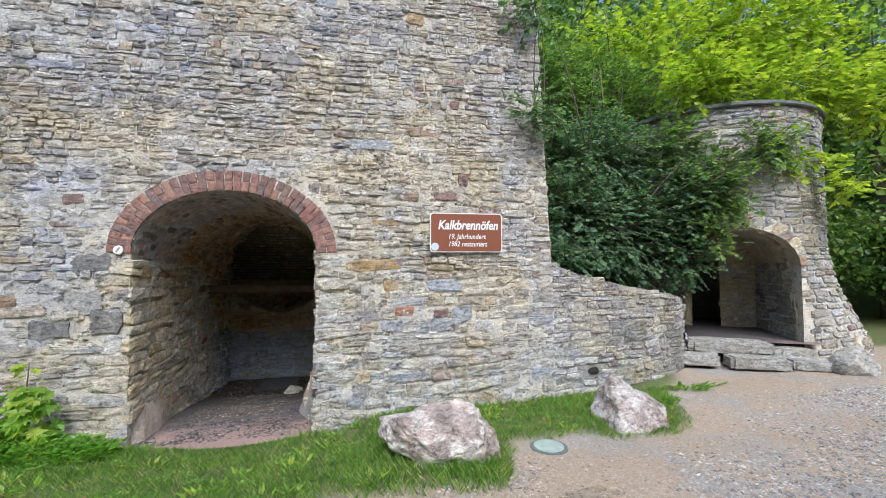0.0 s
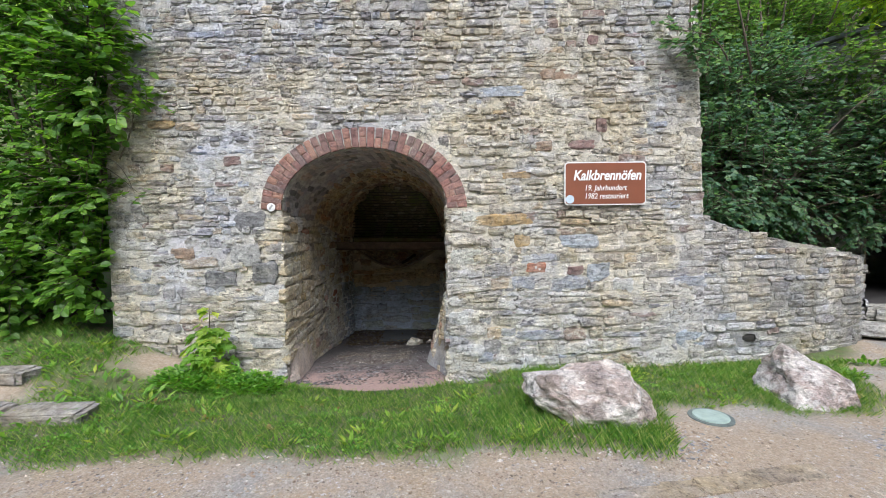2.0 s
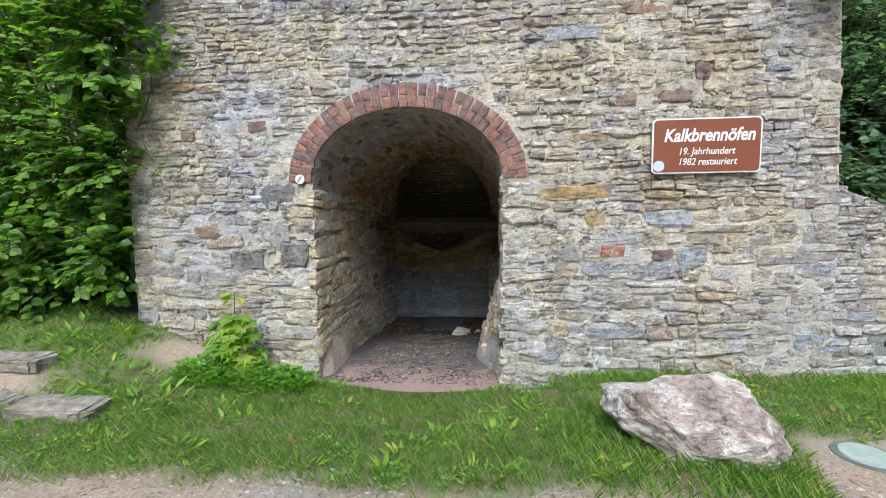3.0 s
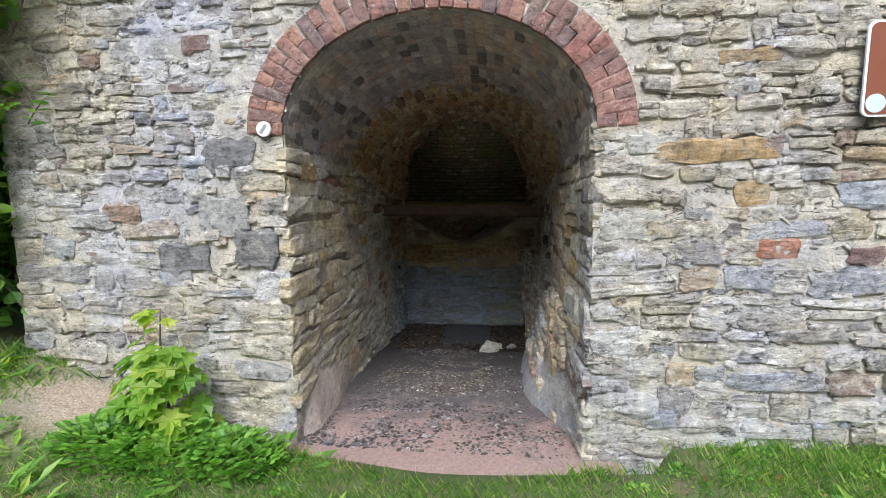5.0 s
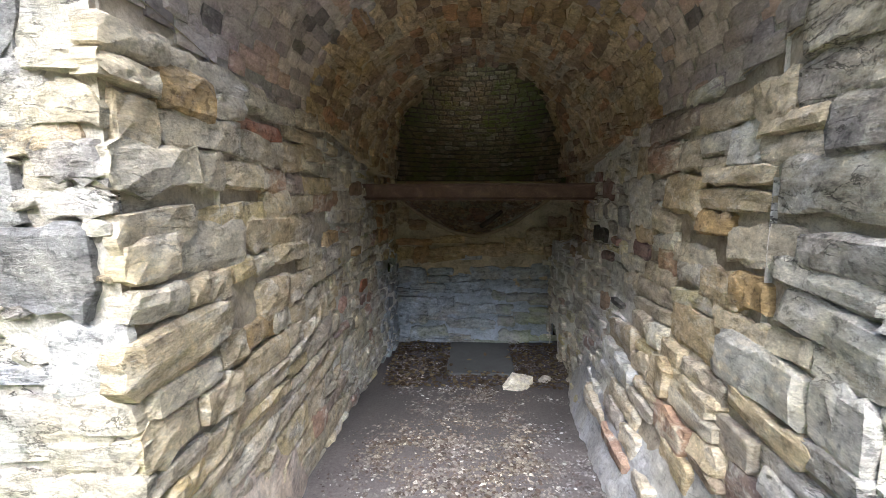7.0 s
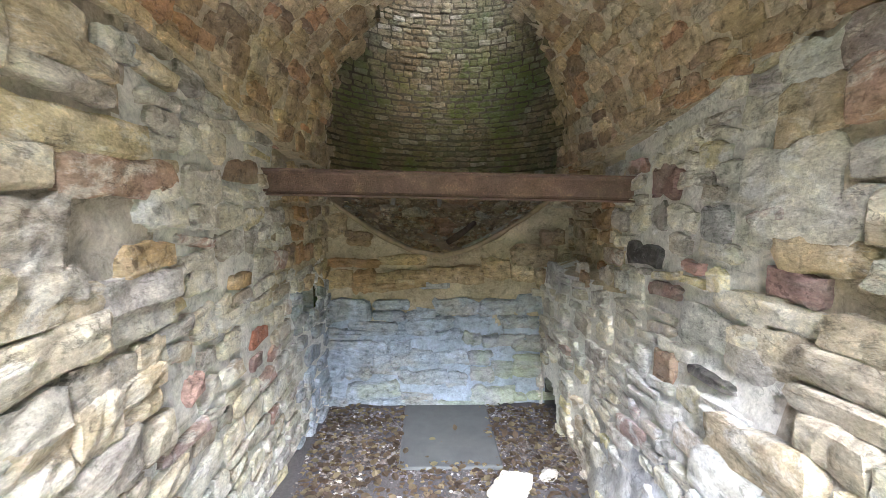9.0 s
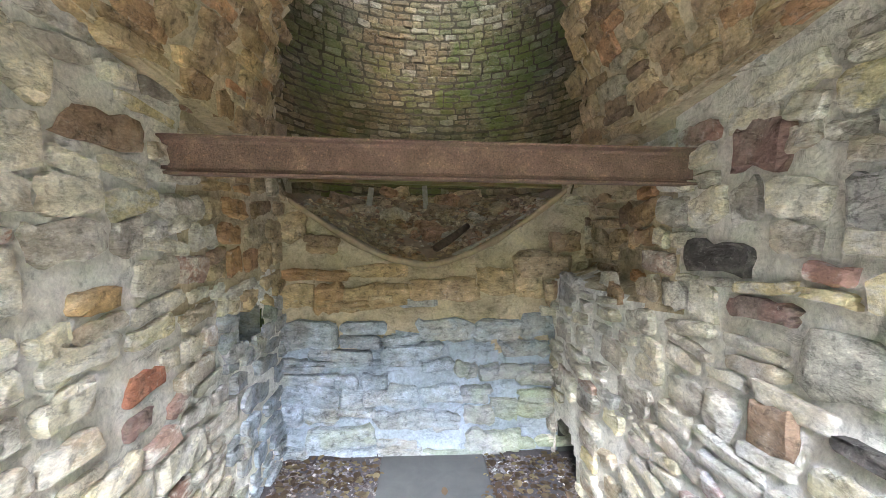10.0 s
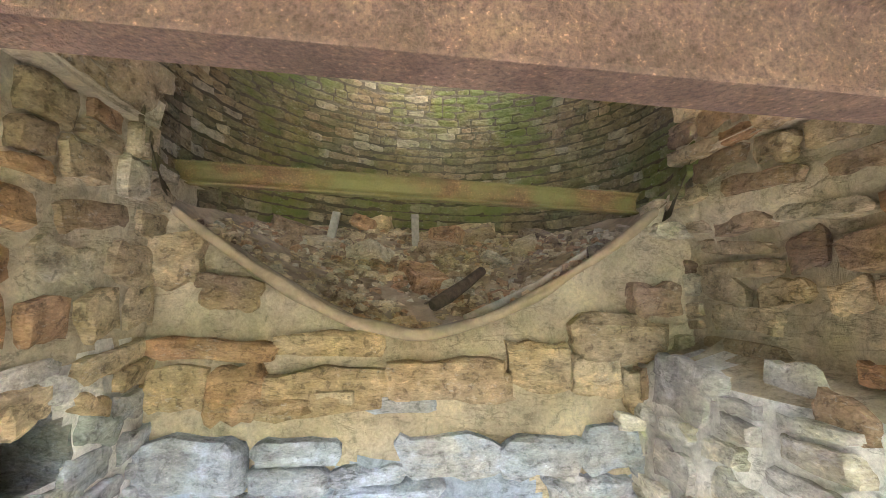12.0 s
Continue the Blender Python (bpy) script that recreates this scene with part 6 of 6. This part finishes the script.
# grass blades
rng = random.Random(231)
blades = Leaves()
tries = 0
while len(blades.v) < 5 * 62000 and tries < 300000:
    tries += 1
    x = rng.uniform(-6.5, 6.0)
    y = rng.uniform(3.1, 5.42)
    if CX - 1.0 < x < CX + 1.0 and y > 5.1 - 0.04 + 0.14 * (abs(x - CX)) ** 2:
        continue
    if x > 3 and y > 5.45 + 0.22 * (x - 3.0):
        continue
    g = is_grass(x, y)
    if rng.random() > g * (0.72 + 0.75 * wobble(x, y, 1, 1.7) + 0.5 * wobble(x, y, 6, 5.0)):
        continue
    if x < -2.9 and y > 4.5 and wobble(x, y, 3, 1.5) > 0.3:
        continue
    near_rock = math.exp(-((x - 1.1) ** 2 + (y - 3.8) ** 2) / 0.5)
    size = rng.uniform(0.035, 0.085) * (1 + 0.9 * near_rock + 0.5 * smoothstep(4.6, 5.4, y) * rng.random())
    a = rng.uniform(0, math.tau)
    lean = Vector((math.cos(a) * 0.6, math.sin(a) * 0.6 - 0.1, 1.0))
    blades.add(BLADE, Vector((x, y, ground_z(x, y) - 0.005)), lean, Vector((math.sin(a), -math.cos(a), 0.2)), size, rng.uniform(0.07, 0.12))
tagged(blades.mesh("grass", M_GRASS), "short green grass between the path and the kiln wall", "grass", kind="stuff")

# pebbles on the path
M_PEBBLE = stone_material("pebble", [(0.0, (0.45, 0.38, 0.31)), (0.3, (0.35, 0.29, 0.235)), (0.55, (0.54, 0.50, 0.46)), (0.8, (0.33, 0.255, 0.195))], (0.5, 0.42, 0.33), 3.0, 0.3)
PEB = [(Vector((1, 0, 0)), Vector((0.2, 0.9, 0)), Vector((-0.9, 0.4, 0)), Vector((-0.6, -0.8, 0)), Vector((0.5, -0.8, 0)), Vector((0.1, 0, 0.7)), Vector((-0.3, 0.1, 0.6)))]
pf = [(0, 1, 5), (1, 2, 6), (1, 6, 5), (2, 3, 6), (3, 4, 5), (3, 5, 6), (4, 0, 5)]
pv, pfaces = [], []
rng = random.Random(241)


def pebble(x, y, z, s):
    a = rng.uniform(0, math.tau)
    c, q = math.cos(a), math.sin(a)
    n = len(pv)
    sx, sy, sz = s * rng.uniform(0.7, 1.3), s * rng.uniform(0.6, 1.0), s * rng.uniform(0.4, 0.9)
    for p in PEB[0]:
        px, py = p.x * sx, p.y * sy
        pv.append((x + px * c - py * q, y + px * q + py * c, z + p.z * sz - s * 0.12))
    pfaces.extend(tuple(i + n for i in f) for f in pf)


for _ in range(30000):
    x = rng.uniform(-4.5, 9.0)
    y = 3.9 - abs(rng.gauss(0, 1.0)) if x < 2 else rng.uniform(1.2, 6.0)
    if is_grass(x, y) > 0.5 and rng.random() > 0.04:
        continue
    if x > 6.0 and y > 5.6:
        continue
    pebble(x, y, ground_z(x, y), rng.choice((0.007, 0.010, 0.013, 0.02)) * rng.uniform(0.7, 1.3))
tagged(link_mesh("gravel", mesh_of("gravel", pv, pfaces), M_PEBBLE), "loose pale gravel scattered over the sandy path", "gravel", kind="stuff")

M_CRUSHED = stone_material("crushed_stone", [(0.0, (0.40, 0.40, 0.40)), (0.3, (0.30, 0.30, 0.31)), (0.55, (0.58, 0.58, 0.58)), (0.8, (0.24, 0.235, 0.24))], (0.4, 0.38, 0.35), 3.0, 0.3, hue=0.3)
pv, pfaces = [], []
for _ in range(30000):
    x, y = rng.uniform(1.2, 9.0), rng.uniform(0.8, 4.6)
    if is_grass(x, y) < 0.3 and wobble(x, y, 4, 0.8) + 0.25 * (x - 3.0) - 0.5 * (y - 2.6) > rng.uniform(-0.3, 0.3):
        pebble(x, y, ground_z(x, y), rng.uniform(0.012, 0.03))
tagged(link_mesh("crushed_gravel", mesh_of("crushed_gravel", pv, pfaces), M_CRUSHED), "grey crushed stone spread over the path", "gravel", kind="stuff")

# litter of stones and leaves on the tunnel floor
M_LITTER = stone_material("floor_litter", [(0.0, (0.16, 0.145, 0.145)), (0.3, (0.10, 0.085, 0.08)), (0.5, (0.22, 0.21, 0.21)), (0.7, (0.085, 0.065, 0.06)), (0.94, (0.46, 0.46, 0.46))], (0.18, 0.165, 0.16), 4.0, 0.4)
pv, pfaces = [], []
for _ in range(40000):
    y = rng.uniform(5.4, 9.6)
    side = rng.random()
    x = CX + rng.uniform(-1, 1) * 1.02
    edge = abs(x - CX)
    if rng.random() > 0.3 + 0.5 * edge ** 2 + 0.6 * smoothstep(5.8, 6.8, y):
        continue
    if -1.47 < x < -0.77 and y > 8.66:
        continue
    pebble(x, y, floor_z(y), rng.choice((0.008, 0.011, 0.016, 0.024)) * rng.uniform(0.6, 1.3))
tagged(link_mesh("floor_litter", mesh_of("floor_litter", pv, pfaces), M_LITTER), "stone chips littering the dark tunnel floor", "litter", kind="stuff")
M_DEAD = leaf_material("dead_leaf", [(0.0, (0.06, 0.04, 0.036)), (0.5, (0.10, 0.07, 0.06)), (1.0, (0.20, 0.16, 0.13))], 0.8)
dead = Leaves()
for _ in range(1500):
    y = rng.uniform(8.3, 9.58)
    x = rng.uniform(CX - 1.0, CX + 0.95)
    if -1.45 < x < -0.8 and y > 8.7 and rng.random() < 0.97:
        continue
    dead.add(OVAL, Vector((x, y, floor_z(y) + rng.uniform(0.0, 0.03))), Vector((rng.uniform(-1, 1), rng.uniform(-1, 1), rng.uniform(-0.2, 0.3))), Z, rng.uniform(0.03, 0.065))
tagged(dead.mesh("dead_leaves", M_DEAD), "brown dead leaves at the tunnel's end", "leaves", kind="stuff")

# ---- woods on the slope behind ----


def forest_tree(seed, at, height, spread, count, size):
    rng = random.Random(seed)
    thing = tagged(empty("tree", Matrix.Translation(at)), "tall leafy broad-leaved tree of the wood behind the kilns", "tree", "trees of the wood")
    tv, tf = tube([(0, 0, -0.3), (0.1, 0, height * 0.3), (-0.1, 0.1, height * 0.6), (0, 0, height * 0.92)], [0.2, 0.16, 0.11, 0.03], 8)
    for _ in range(9):
        z = height * rng.uniform(0.25, 0.8)
        d = unit(rng)
        tip = Vector((d.x * spread * 0.8, d.y * spread * 0.8, z + height * 0.15))
        v, f = tube([Vector((0, 0, z)), tip * 0.5 + Vector((0, 0, z * 0.5)), tip], [0.07, 0.045, 0.012], 5)
        n = len(tv)
        tv.extend(v)
        tf.extend(tuple(q + n for q in g) for g in f)
    link_mesh("trunk", mesh_of("trunk", tv, tf, True), M_TWIG, thing)
    lv = Leaves()
    clumps = [(unit(rng), rng.uniform(0.5, 1.0)) for _ in range(44)]
    for k in range(count):
        d, r = rng.choice(clumps)
        c = Vector((d.x * spread * r, d.y * spread * r, height * 0.56 + d.z * height * 0.46 * r))
        p = c + unit(rng) * rng.uniform(0.1, 1.0) * spread * 0.38
        lv.add(OVAL, p, unit(rng) - Z * 0.4, (Z + unit(rng) * 0.7).normalized(), size * rng.uniform(0.6, 1.3))
    lv.mesh("crown", M_FOREST, thing)["kind"] = "stuff"


for k, (x, y, h, s, c, sz) in enumerate(((4.0, 13.5, 9, 3.0, 3000, 0.26), (8.0, 13.0, 9, 3.2, 3600, 0.26), (12.5, 12.0, 9, 3.0, 3600, 0.26), (16.0, 9.5, 9, 3.0, 3600, 0.26), (14.0, 11.0, 4.5, 2.2, 2600, 0.2), (18.5, 6.5, 9, 3.2, 3000, 0.26),
                                         (12.5, 10.2, 4.0, 1.6, 2200, 0.18), (15.2, 8.0, 4.0, 1.8, 2200, 0.18), (6.0, 12.0, 6, 2.4, 2400, 0.22), (21, 13, 12, 4, 3600, 0.34), (9.5, 15, 12, 3.6, 4200, 0.30), (17, 12, 12, 3.6, 4200, 0.30), (3.5, 16, 12, 3.6, 3600, 0.30), (13.5, 13.5, 11, 3.2, 4200, 0.28), (6.5, 14.5, 11, 3.2, 3600, 0.28), (19, 9, 11, 3.4, 3600, 0.3), (13, 17, 15, 4, 3600, 0.34), (10, 12.2, 10, 2.8, 3600, 0.26), (5, 11.5, 9, 2.2, 3000, 0.24), (8, 19, 17, 5, 4200, 0.36), (3, 20, 17, 5, 4200, 0.36), (15, 20, 17, 5, 4200, 0.36), (6, 18, 13, 4, 2600, 0.34), (-7.5, 9.5, 8, 2.6, 2600, 0.24), (-10, 7.5, 8, 2.8, 2400, 0.24))):
    forest_tree(300 + k, (x, y, ground_z(x, y)), h, s, round(c * 1.7), sz * 0.72)
